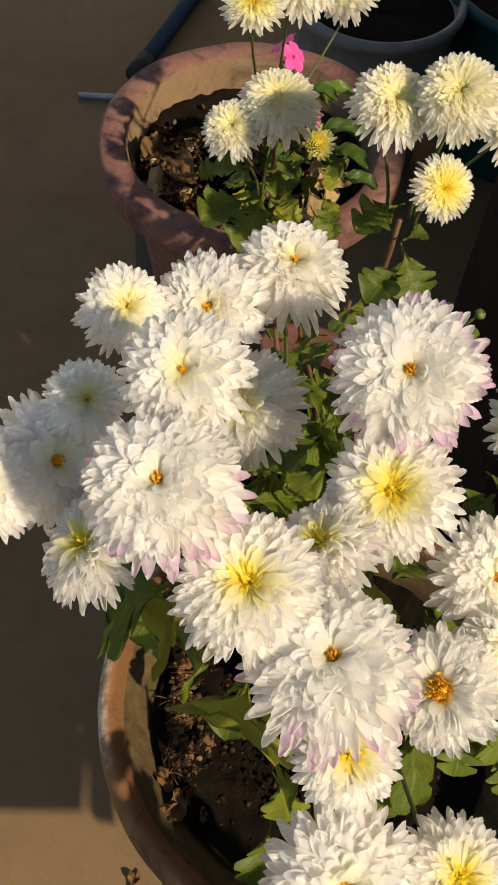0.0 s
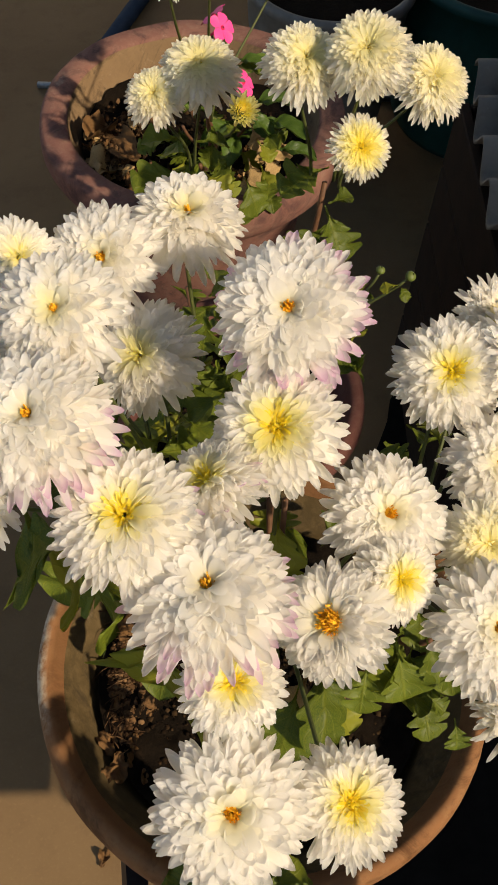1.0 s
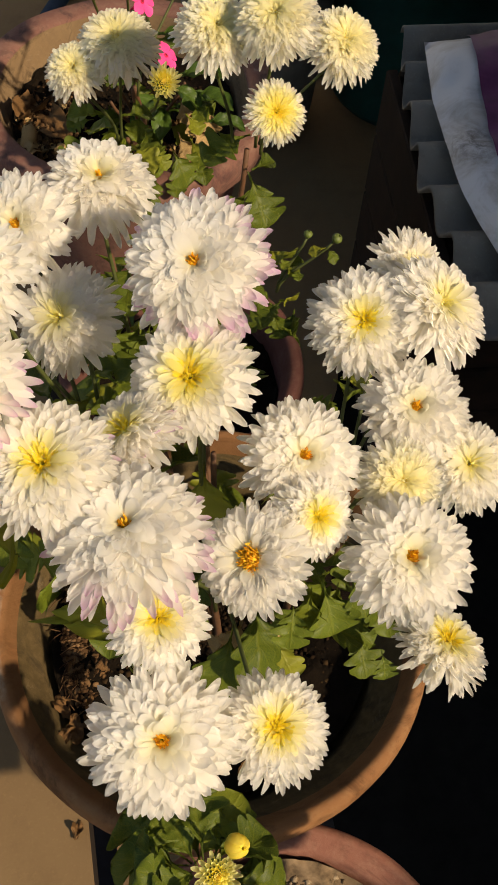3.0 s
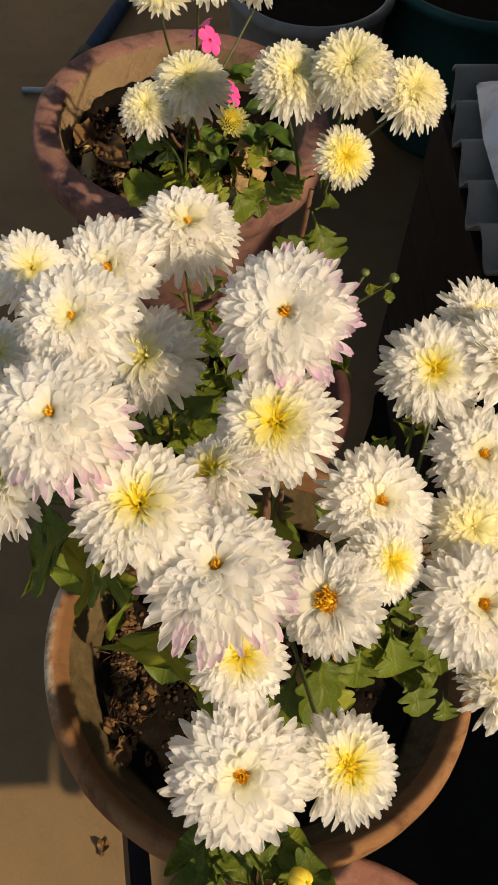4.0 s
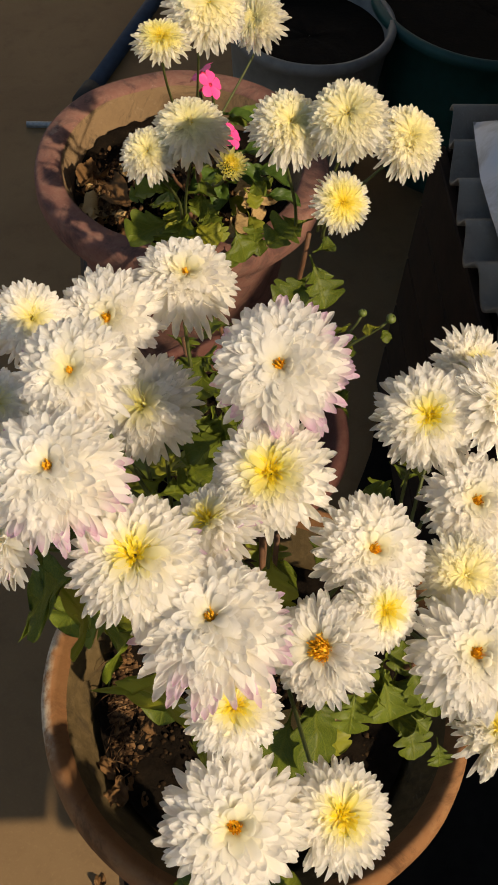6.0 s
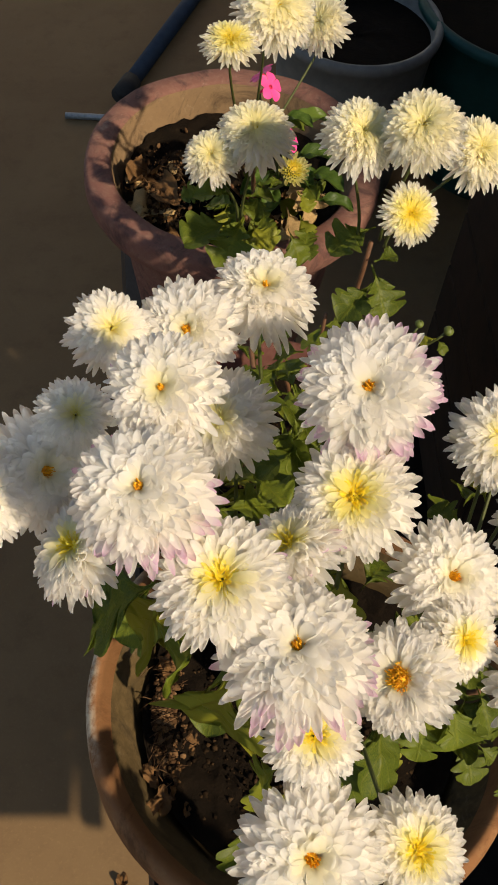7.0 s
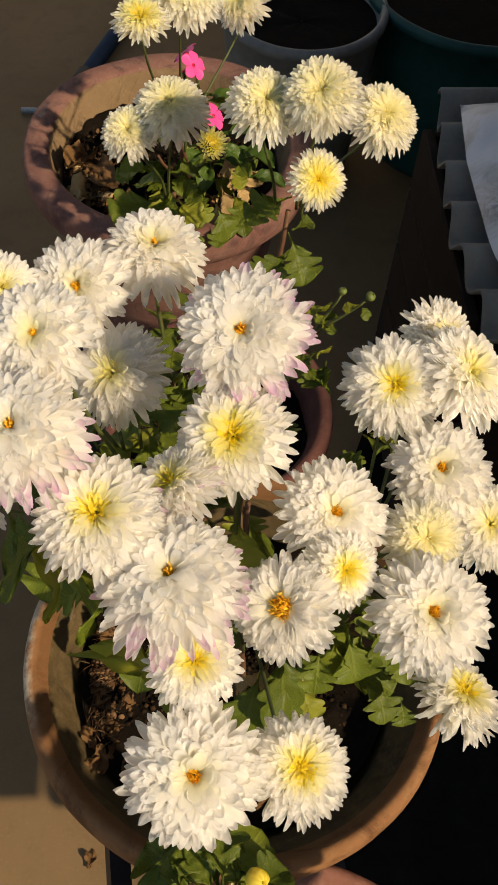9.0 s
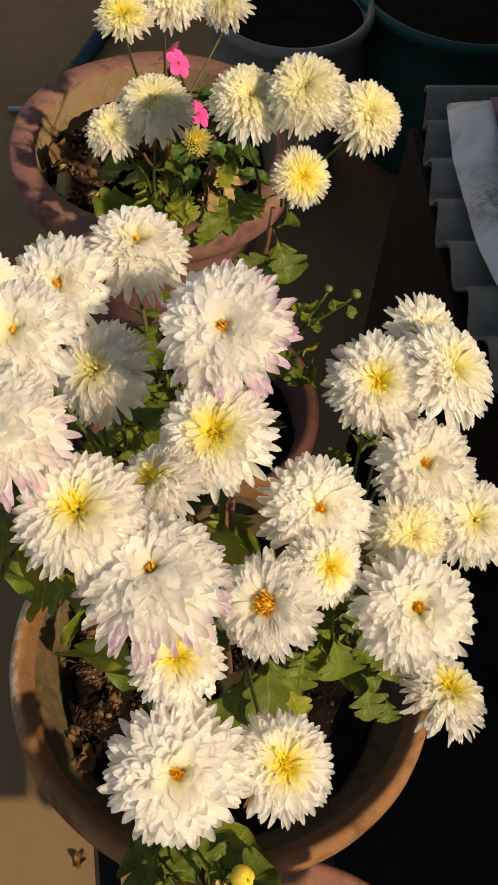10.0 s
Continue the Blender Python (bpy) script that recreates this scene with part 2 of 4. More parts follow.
# mossy inner wall, its colour lowered for the shade inside the pot
INNER_B = terracotta("clay_inner_mossy_shaded", (0.056, 0.037, 0.014), (0.080, 0.053, 0.021), (0.14, 0.092, 0.042), (0.025, 0.018, 0.009), 0.1)


# soil colours lowered to near-black for the shade under the flowers
def soil_material():
    m = Mat("soil")
    co = m.coord()
    a = m.noise(40.0, 8.0, 0.75, co)
    b = m.noise(160.0, 5.0, 0.7, co)
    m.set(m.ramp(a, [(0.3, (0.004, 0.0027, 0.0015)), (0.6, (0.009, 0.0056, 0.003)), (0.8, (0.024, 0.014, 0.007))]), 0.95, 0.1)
    m.bump(m.mix(0.5, a, b), 0.9, 0.004)
    return m.m


SOIL = soil_material()


def crumb_material(name, lo, mid, hi):
    m = Mat(name)
    g = m.add("ShaderNodeNewGeometry")
    col = m.ramp(g.outputs["Random Per Island"], [(0.0, lo), (0.6, mid), (1.0, hi)])
    n = m.noise(220.0, 4.0, 0.7, m.coord())
    m.set(m.mix(m.ramp(n, [(0.4, (0, 0, 0)), (0.7, (0.5, 0.5, 0.5))]), col, lo), 0.95, 0.1)
    m.bump(n, 0.8, 0.002)
    return m.m


# CRUMBS is darkened along with the soil for the same shade
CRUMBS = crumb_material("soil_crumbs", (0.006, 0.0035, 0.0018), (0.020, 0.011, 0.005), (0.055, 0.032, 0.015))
CRUMBS_DRY = crumb_material("soil_crumbs_dry", (0.045, 0.028, 0.015), (0.19, 0.13, 0.075), (0.34, 0.26, 0.17))
SOIL_DRY = plain("soil_dry", (0.17, 0.115, 0.068), 0.95, 0.1, 0, 45.0, 0.85, 1.0)


def concrete(name, lo, hi, stain):
    m = Mat(name)
    co = m.coord()
    big = m.noise(2.2, 7.0, 0.65, co, 0.5)
    mid = m.noise(14.0, 7.0, 0.7, co)
    fine = m.noise(180.0, 5.0, 0.7, co)
    col = m.ramp(big, [(0.3, lo), (0.7, hi)])
    col = m.mix(m.ramp(mid, [(0.50, (0, 0, 0)), (0.75, (0.6, 0.6, 0.6))]), col, stain)
    col = m.mix(m.ramp(fine, [(0.55, (0, 0, 0)), (0.8, (0.35, 0.35, 0.35))]), col, tuple(c * 1.5 for c in hi))
    m.bump(m.mix(0.6, mid, fine), 0.4, 0.002)
    m.set(col, 0.85, 0.25)
    return m.m


FLOOR = concrete("floor_concrete", (0.144, 0.087, 0.040), (0.186, 0.119, 0.056), (0.112, 0.065, 0.030))
BOUNCE_WHITE = concrete("bounce_white", (0.62, 0.58, 0.52), (0.74, 0.71, 0.66), (0.50, 0.45, 0.38))
BLOCKER = concrete("blocker_plaster", (0.16, 0.13, 0.11), (0.22, 0.19, 0.16), (0.10, 0.085, 0.07))
SHEET = concrete("cement_sheet", (0.135, 0.122, 0.102), (0.225, 0.205, 0.175), (0.035, 0.031, 0.026))

# ---- the place ----
FLOOR_Z = -0.74


def slab(name, lo, hi, mat, label, category, bevel=0.006):
    bm = bmesh.new()
    bmesh.ops.create_cube(bm, size=1)
    c = [(a + b) / 2 for a, b in zip(lo, hi)]
    for v in bm.verts:
        v.co = Vector([v.co[i] * (hi[i] - lo[i]) for i in range(3)])
    if bevel:
        bmesh.ops.bevel(bm, geom=bm.edges[:], offset=bevel, segments=2, affect="EDGES")
    me = bpy.data.meshes.new(name)
    bm.to_mesh(me)
    bm.free()
    me.materials.append(mat)
    ob = new(name, me)
    ob.location = c
    return tagged(ob, label, category, kind="structure")


def ground_sheet():
    n = 60
    xs = [math.copysign(abs(t) ** 2.2, t) * 40 for t in np.linspace(-1, 1, n)]
    verts = [(x, y + 1, 0.002 * noise.noise((x * 2, y * 2, 0))) for y in xs for x in xs]
    faces = [(j * n + i, j * n + i + 1, (j + 1) * n + i + 1, (j + 1) * n + i) for j in range(n - 1) for i in range(n - 1)]
    ob = new("ground", mesh_of("ground", verts, faces, FLOOR))
    ob.location = (0, 0, FLOOR_Z)
    return tagged(ob, "worn grey-brown concrete terrace floor partly in shade", "floor", kind="structure")


ground_sheet()
# unseen reflector wall, white so that sunlight lifts the far floor
slab("wall_north", (-3.0, 4.2, FLOOR_Z), (1.35, 4.4, 1.7), BOUNCE_WHITE, "unseen white wall added to bounce light onto the floor", "wall")


def shade_wall():
    """An unseen sun blocker added on the sunny side: tall, then low, cut to shape the floor shadow."""
    # outline chosen so its shadow edge and gap land on the floor
    yz = [(4.2, FLOOR_Z), (4.2, 0.0), (2.35, 0.0), (2.3, 1.33), (0.38, 1.33), (0.33, 1.06), (0.05, 0.95), (-0.2, 0.885), (-0.25, 0.885), (-0.60, 0.88), (-1.07, 0.87), (-0.585, 0.528), (-0.565, 0.487), (-1.9, 0.465), (-1.9, FLOOR_Z)]
    n = len(yz)
    verts = [(1.15, y, z) for y, z in yz] + [(1.27, y, z) for y, z in yz]
    faces = [tuple(range(n)), tuple(range(2 * n - 1, n - 1, -1))] + [(k, n + k, n + (k + 1) % n, (k + 1) % n) for k in range(n)]
    ob = new("wall_east", mesh_of("wall_east", verts, faces, BLOCKER, smooth=False))
    return tagged(ob, "unseen wall added to shade the floor, with a slanting gap", "wall", kind="structure")


shade_wall()
# slab added above the view to hold sky light off the right side
slab("eave", (0.12, 0.40, 1.34), (3.0, 2.3, 1.44), BLOCKER, "unseen slab added overhead to darken the corner", "roof slab")


# ---- pots ----
def pot_profile(R, wall_t, lip, height, base, lip_out, flat, slope):
    """Inside bottom, up the inner wall, over the rounded lip and down to the foot."""
    rin = R - wall_t
    return [(0.02, -0.10), (rin * 0.90, -0.10), (rin * 0.96, -0.070), (rin, -slope), (rin + 0.004, -slope + 0.006), (R - flat - 0.004, -0.005), (R - flat, -0.001), (R - 0.007, 0.0), (R - 0.002, -0.004),
            (R, -0.011), (R + 0.001, -lip * 0.55), (R - 0.002, -lip + 0.008), (R - 0.008, -lip), (R - lip_out, -lip - 0.003),
            (R - lip_out - 0.004, -lip - 0.012), (R - lip_out - 0.02, -lip - 0.10), (base + 0.014, -height + 0.05), (base, -height + 0.004), (base - 0.01, -height), (0.01, -height)]


def pot(at, R, wall_t, lip, height, base, mat, label, soil_z=-0.055, wob=0.012, seed=0.0, flat=0.02, slope=0.02, inner=None, lip_out=0.02, soil_mat=None, crumb_mat=None, groove=False):
    root = thing("flower_pot", at, label, "flower pot")
    profile = pot_profile(R, wall_t, lip, height, base, lip_out, flat, slope)
    if groove:
        profile[3:7] = [(R - 0.042, -0.053), (R - 0.036, -0.041), (R - 0.033, -0.039), (R - 0.021, -0.017), (R - 0.014, -0.005), (R - 0.0105, -0.001)]
    v, f = lathe(profile, 96, wob, seed, 0.004)
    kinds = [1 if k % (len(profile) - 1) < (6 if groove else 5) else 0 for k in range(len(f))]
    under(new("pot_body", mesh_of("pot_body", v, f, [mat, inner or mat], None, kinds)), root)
    # soil surface
    rin = (R - wall_t) * 0.965
    verts, faces = [(0, 0, soil_z)], []
    rings, segs = 36, 110
    for i in range(1, rings + 1):
        for k in range(segs):
            a = 2 * math.pi * k / segs
            r = rin * i / rings
            x, y = r * math.cos(a), r * math.sin(a)
            h = (0.028 if soil_mat else 0.012) * noise.noise((x * 16 + seed, y * 16, 1.0)) + 0.007 * noise.noise((x * 60 + seed, y * 60, 2.0)) + 0.005 * noise.noise((x * 150 + seed, y * 150, 4.0)) + 0.012 * (i / rings) ** 3
            verts.append((x, y, soil_z + h))
    for k in range(segs):
        faces.append((0, 1 + k, 1 + (k + 1) % segs))
    for i in range(rings - 1):
        for k in range(segs):
            a, b = 1 + i * segs + k, 1 + i * segs + (k + 1) % segs
            faces.append((a, a + segs, b + segs, b))
    under(new("soil", mesh_of("soil", verts, faces, soil_mat or SOIL)), root, "dry beige potting soil" if soil_mat else "dry potting soil, colour darkened for shade")
    # crumbs
    r2 = random.Random(int(seed * 10) + 5)
    verts, faces = [], []
    for _ in range(4200):
        a, r = r2.uniform(0, 6.283), rin * math.sqrt(r2.random()) * 0.97
        s = 0.0009 + 0.0034 * r2.random() ** 4
        c = Vector((r * math.cos(a), r * math.sin(a), soil_z + 0.008 * noise.noise((r * math.cos(a) * 16 + seed, r * math.sin(a) * 16, 1.0)) + s * 0.5 + 0.002))
        m = Euler((r2.uniform(0, 6), r2.uniform(0, 6), r2.uniform(0, 6))).to_matrix()
        k = len(verts)
        for d in ((1, 0, 0), (-1, 0, 0), (0, 1, 0), (0, -1, 0), (0, 0, 1), (0, 0, -1)):
            verts.append(c + m @ (Vector(d) * s * r2.uniform(0.6, 1.2)))
        for t in ((0, 2, 4), (2, 1, 4), (1, 3, 4), (3, 0, 4), (2, 0, 5), (1, 2, 5), (3, 1, 5), (0, 3, 5)):
            faces.append(tuple(k + q for q in t))
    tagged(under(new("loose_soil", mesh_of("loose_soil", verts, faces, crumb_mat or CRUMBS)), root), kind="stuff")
    return root


POT_FRONT, POT_BACK, POT_MID, POT_NEAR = (0.094, 0.235, 0.012), (0.034, 0.965, -0.012), (0.085, 0.575, -0.08), (0.131, -0.075, -0.06)
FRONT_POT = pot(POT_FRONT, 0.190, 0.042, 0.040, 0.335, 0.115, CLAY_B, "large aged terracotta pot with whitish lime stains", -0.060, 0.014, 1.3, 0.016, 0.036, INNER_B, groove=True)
BACK_POT = pot(POT_BACK, 0.197, 0.044, 0.050, 0.311, 0.120, CLAY_A, "wide rosy-brown terracotta pot in leaf shade", -0.056, 0.012, 4.2, 0.032, 0.04, INNER_A, 0.03)
pot(POT_MID, 0.140, 0.024, 0.034, 0.243, 0.085, CLAY_C, "reddish terracotta pot half hidden between others", -0.06, 0.010, 7.7, 0.014, 0.02)
# the near pot is cut shallow so its shadow clears the lit floor
pot(POT_NEAR, 0.150, 0.026, 0.034, 0.150, 0.092, CLAY_D, "reddish terracotta pot with dry soil, cut shallow below view", -0.024, 0.012, 9.1, 0.010, 0.012, soil_mat=SOIL_DRY, crumb_mat=CRUMBS_DRY)


def tub(at, R, height, base, mat, label, cat, seed):
    root = thing("planter", at, label, cat)
    pr = [(0.02, -0.07), (R * 0.86, -0.07), (R * 0.90, -0.02), (R - 0.016, -0.002), (R - 0.010, 0.0), (R - 0.003, -0.003), (R, -0.010), (R - 0.002, -0.024),
          (R - 0.012, -0.030), (R - 0.018, -0.10), (base + 0.01, -height + 0.02), (base, -height), (0.01, -height)]
    v, f = lathe(pr, 72, 0.006, seed)
    under(new("tub_body", mesh_of("tub_body", v, f, mat)), root)
    v, f = lathe([(0.001, -0.045), (R * 0.3, -0.04), (R * 0.6, -0.046), (R * 0.89, -0.04)], 40, 0.03, seed, 0.006)
    under(new("soil", mesh_of("soil", v, f, SOIL)), root, "dark soil")
    return root


GREY_PLASTIC = plain("grey_planter", (0.135, 0.132, 0.122), 0.6, 0.4, 0, 30.0, 0.2)
TEAL_PLASTIC = plain("teal_tub", (0.006, 0.045, 0.040), 0.55, 0.3, 0, 30.0, 0.2)
tub((0.31, 1.80, -0.32), 0.185, 0.42, 0.13, GREY_PLASTIC, "grey plastic planter standing on the floor", "planter", 2.0)
tub((0.72, 1.90, -0.32), 0.27, 0.42, 0.20, TEAL_PLASTIC, "dark teal plastic tub in deep shade", "planter", 3.0)


# ---- iron bench under the pots ----
def bench():
    root = thing("iron_bench", (0, 0, 0), "black iron bench that carries the terracotta pots", "plant stand")
    top = -0.323

    def bar(name, a, b, w):
        v, f = tube([a, b], [w, w], 4)
        under(new(name, mesh_of(name, v, f, IRON, smooth=False)), root)

    d = Vector((-0.096, 1.0, 0)).normalized()
    for x0 in (-0.036, 0.205):
        a = Vector((x0, 0.12, top - 0.012)) - d * 0.195
        b = Vector((x0, 0.12, top - 0.012)) + d * 1.05
        bar("rail", a, b, 0.0165)
        for p in (a + d * 0.41, b - d * 0.04):
            bar("leg", p - Vector((0, 0, 0.01)), Vector((p.x, p.y, FLOOR_Z)), 0.014)
    for y in (0.03, 0.23, 0.57, 0.95):
        p = Vector((-0.036, 0.12, top - 0.012)) + d * (y - 0.12)
        bar("crossbar", p, p + Vector((0.241, 0, 0)), 0.013)
    return root


bench()


# an unseen prop added under the shortened near pot
def brick():
    bm = bmesh.new()
    bmesh.ops.create_cube(bm, size=1)
    for v in bm.verts:
        v.co = Vector((v.co.x * 0.22, v.co.y * 0.10, v.co.z * 0.113))
    bmesh.ops.bevel(bm, geom=bm.edges[:], offset=0.004, segments=2, affect="EDGES")
    me = bpy.data.meshes.new("brick")
    bm.to_mesh(me)
    bm.free()
    me.materials.append(CLAY_D)
    ob = new("brick", me)
    ob.location = (0.100, -0.032, -0.2665)
    return tagged(ob, "unseen reddish brick added to prop the shortened pot", "brick")


brick()


# ---- floor things: pipe, rod, board, sheet, sack ----
def floor_pipe():
    root = thing("pipe", (-0.225, 2.06, FLOOR_Z + 0.026), "dark blue plastic pipe lying on the concrete floor", "pipe")
    d = Vector((0.19, 0.49, 0)).normalized()
    v, f = tube([(0, 0, 0), d * 1.6], [0.021, 0.021], 14)
    under(new("tube", mesh_of("tube", v, f, plain("blue_pipe", (0.018, 0.029, 0.048), 0.55, 0.3, 0, 40, 0.2))), root)
    v, f = tube([d * -0.02, d * 0.05], [0.026, 0.026], 14)
    under(new("end_cap", mesh_of("end_cap", v, f, plain("black_rubber", (0.012, 0.012, 0.012), 0.8))), root, "black rubber end cap")
    return root


floor_pipe()


# near-black sheet added where the floor falls into deep shade
def floor_shade():
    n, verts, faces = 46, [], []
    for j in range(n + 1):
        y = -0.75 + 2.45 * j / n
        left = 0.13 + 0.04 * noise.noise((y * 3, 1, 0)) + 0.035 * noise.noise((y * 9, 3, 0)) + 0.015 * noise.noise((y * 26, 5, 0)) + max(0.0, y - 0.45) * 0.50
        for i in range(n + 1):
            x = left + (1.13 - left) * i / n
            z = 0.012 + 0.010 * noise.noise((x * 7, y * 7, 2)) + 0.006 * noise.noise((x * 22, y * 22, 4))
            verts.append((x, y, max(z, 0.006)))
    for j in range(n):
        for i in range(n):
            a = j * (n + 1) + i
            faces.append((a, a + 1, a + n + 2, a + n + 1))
    ob = new("plastic_sheet", mesh_of("plastic_sheet", verts, faces, plain("shade_black", (0.008, 0.007, 0.006), 0.85, 0.05, 0, 40, 0.3)))
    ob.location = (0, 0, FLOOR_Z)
    return tagged(ob, "crumpled near-black sheet added on the floor for deep shade", "plastic sheet")


floor_shade()

# ---- petals, flowers, leaves ----
def petal_data(width, cup, bulge, flick, steps=(0, 0.3, 0.55, 0.74, 0.88, 0.96, 1.0), nv=4, base_w=0.45, round_from=0.58):
    """A petal along +x, 1 long, its upper side to +z; the middle arches up by bulge, the tip turns by flick."""
    verts, uvs, faces = [], [], []
    for u in steps:
        x, z = u, bulge * math.sin(math.pi * u ** 0.85) + flick * max(0.0, u - 0.6) ** 2 / 0.16
        grow = base_w + (1 - base_w) * (min(u / 0.56, 1.0) ** 1.2)
        end = max(0.03, 1 - (max(u - round_from, 0) / (1.004 - round_from)) ** 2.3) ** 0.5
        w = width * grow * end
        for j in range(nv + 1):
            v = 2 * j / nv - 1
            c = cup * w * (v * v)
            ridge = 0.07 * w * math.cos(v * 7.0)
            verts.append((x - (0.012 if u == 1 and abs(v) > 0.7 else 0), v * w, z + c + ridge))
            uvs.append((u, v))
    for i in range(len(steps) - 1):
        for j in range(nv):
            a = i * (nv + 1) + j
            faces.append((a, a + nv + 1, a + nv + 2, a + 1))
    return np.array(verts), uvs, faces


# broad, broad arched, spoon, incurved, strongly incurved, slim
PETALS = [petal_data(0.16, 0.30, 0.14, 0.00), petal_data(0.16, 0.18, 0.19, -0.08), petal_data(0.16, 0.48, 0.11, 0.09),
          petal_data(0.16, 0.45, 0.06, 0.16), petal_data(0.16, 0.70, 0.00, 0.32), petal_data(0.14, -0.15, 0.18, -0.14)]
PETAL_MESHES = {}


def petal_mesh(variant, mat):
    key = (variant, mat)
    if key not in PETAL_MESHES:
        v, uv, f = PETALS[variant]
        PETAL_MESHES[key] = mesh_of("petal", v, f, PETAL_MATS[mat], uv, tones=[0.0] * len(v))
    return PETAL_MESHES[key]


STYLES = {  # petals, half width of a petal by R, height of the dome by R, share of heart petals, eye by R, reach and depth of the yellow
    "dome": (400, 0.077, 0.62, 0.0, 0.055, 0.35, 0.15),
    "domec": (370, 0.077, 0.62, 0.0, 0.02, 0.45, 0.45),
    "eye": (350, 0.077, 0.48, 0.0, 0.080, 0.48, 0.30),
    "sun": (450, 0.075, 0.50, 0.24, 0.0, 0.66, 1.0),
    "sunb": (450, 0.076, 0.52, 0.22, 0.0, 0.56, 1.0),
    "pomy": (520, 0.071, 0.62, 0.09, 0.0, 1.15, 0.42),
    "gold": (400, 0.064, 0.48, 0.24, 0.0, 1.05, 0.85),
    "cream": (400, 0.074, 0.54, 0.12, 0.0, 0.62, 0.62),
}
FLOWER_COUNT = [0]


def bloom(plant, at, facing, R, style, root_at, label, pink=0.0, pink_to=(0.6, -0.7), singles=20, stem_r=0.0013, stem_mat=None, leaves=1, side=(0, 0, 0), open_eye=0.0):
    """One flower head with its calyx, petals, centre and stem, as parts of the plant."""
    FLOWER_COUNT[0] += 1
    rr = random.Random(100 + FLOWER_COUNT[0])
    count, wide, dome, yellow, eye, reach, deep = STYLES[style]
    eye = open_eye or eye
    R *= 1.07
    at, base = Vector(at), Vector(plant.location)
    turn = frame_of(facing, rr.uniform(0, 6.28)).to_4x4()
    n = turn.to_3x3() @ Vector((0, 0, 1))
    # calyx
    high = dome - 0.17 if yellow else (0.36 if eye > 0.08 else dome - 0.15)
    v, f = lathe([(0.001, -0.34 * R), (0.10 * R, -0.33 * R), (0.26 * R, -0.20 * R), (0.30 * R, -0.04 * R), (0.19 * R, (high - 0.07) * R), (0.001, high * R)], 14, 0.05, rr.random())
    head = new("flower", mesh_of("calyx", v, f, [BUD_GREEN, PETAL_YELLOW if yellow else FLORET], None, [1 if k % 5 >= 3 else 0 for k in range(len(f))]))
    head.matrix_basis = Matrix.Translation(at - base) @ turn
    under(head, plant, label)
    jobs = []
    mark = rr.uniform(0, 50)
    inv = turn.to_3x3().inverted()
    pd = (inv @ Vector((pink_to[0], pink_to[1], 0))).to_2d().normalized()
    for k in range(count):
        s = (k + 0.5) / count
        ph = k * 2.399963 + rr.gauss(0, 0.07)
        rad = Vector((math.cos(ph), math.sin(ph), 0))
        mat, var = 0, rr.choice((0, 1, 2, 2, 3, 5))
        w = wide * R * rr.uniform(0.85, 1.2)
        if s < yellow:
            q = s / yellow
            b = rad * (0.17 * R * math.sqrt(q)) + Vector((0, 0, 0.38 * R))
            t = rad * (0.33 * R * math.sqrt(q)) + Vector((rr.gauss(0, 0.05) * R, rr.gauss(0, 0.05) * R, R * (dome - 0.01 - 0.05 * q + rr.gauss(0, 0.03))))
            rt, var, w = 0.33 * math.sqrt(q), rr.choice((0, 2, 3, 5)), (0.019 + 0.022 * q) * R
        else:
            q = (s - yellow) / (1 - yellow)
            inner = 0.33 if yellow else (0.15 + eye * 1.35 if eye > 0.08 else 0.20)
            rt = inner + (1 - inner) * q ** 0.53
            zt = dome - 0.18 * q - (dome - 0.10) * q ** 3.2 - (0.12 if style in ("dome", "domec", "pomy") else -0.02) * q ** 7
            if eye > 0.08:
                zt = dome - 0.02 - 0.07 * max(0.0, 1 - q / 0.35) - 0.10 * q - (dome - 0.02) * q ** 3.2
            # petals stand in loose clumps that lean their own way
            c1 = noise.noise((rad.x * 1.9 + mark, rad.y * 1.9, q * 2.6))
            c2 = noise.noise((rad.x * 2.3, rad.y * 2.3 + mark, q * 3.1 + 9.0))
            c3 = noise.noise((rad.x * 2.0 + 5.0, rad.y * 2.0, q * 2.4 + mark))
            keep = 0.65 - 0.45 * q ** 2
            swing = Vector((-rad.y, rad.x, 0)) * (R * rt * (rr.gauss(0, 0.10 - 0.05 * q) + 0.20 * c1 * keep))
            t = rad * (R * rt * (rr.uniform(0.88 + 0.06 * q, 1.04) + 0.10 * c2 * keep)) + swing + Vector((0, 0, R * (zt + rr.gauss(0, 0.032 - 0.012 * q) + 0.075 * c3 * keep)))
            floor_z = (dome - 0.15) * (1 - q) - 0.04 * q if eye > 0.08 or yellow else (dome - 0.15) * (1 - q) ** 0.9 - 0.05 * q
            b = rad * (R * (max(eye * 0.95, 0.05) + 0.05 * q)) + Vector((0, 0, R * floor_z))
            if q < 0.16 and eye < 0.08:
                var = rr.choice((1, 2, 2, 3))
            elif q < 0.14:
                var = rr.choice((0, 2, 3))
            w *= (1.10 - 0.16 * q) * ((0.45 + 0.55 * min(1.0, rt / 0.70)) if yellow else 1.0)
        tone = deep * max(0.0, 1.0 - (rt / reach) ** 1.5) + rr.gauss(0, 0.025)
        turn_z = rr.gauss(0, 0.08)
        if pink and s > 0.60:
            face = rad.x * pd.x + rad.y * pd.y
            if rr.random() < pink * (0.5 + 2.0 * max(0.0, face)) * (s - (0.64 if pink > 0.5 else 0.72)) / 0.22:
                mat = 2
        d = t - b
        length = d.length
        d.normalize()
        up = Vector((0, 0, 1)) - d * d.z
        up = up.normalized() if up.length > 0.25 else (-rad - d * d.dot(-rad)).normalized()
        m = Matrix.Identity(3)
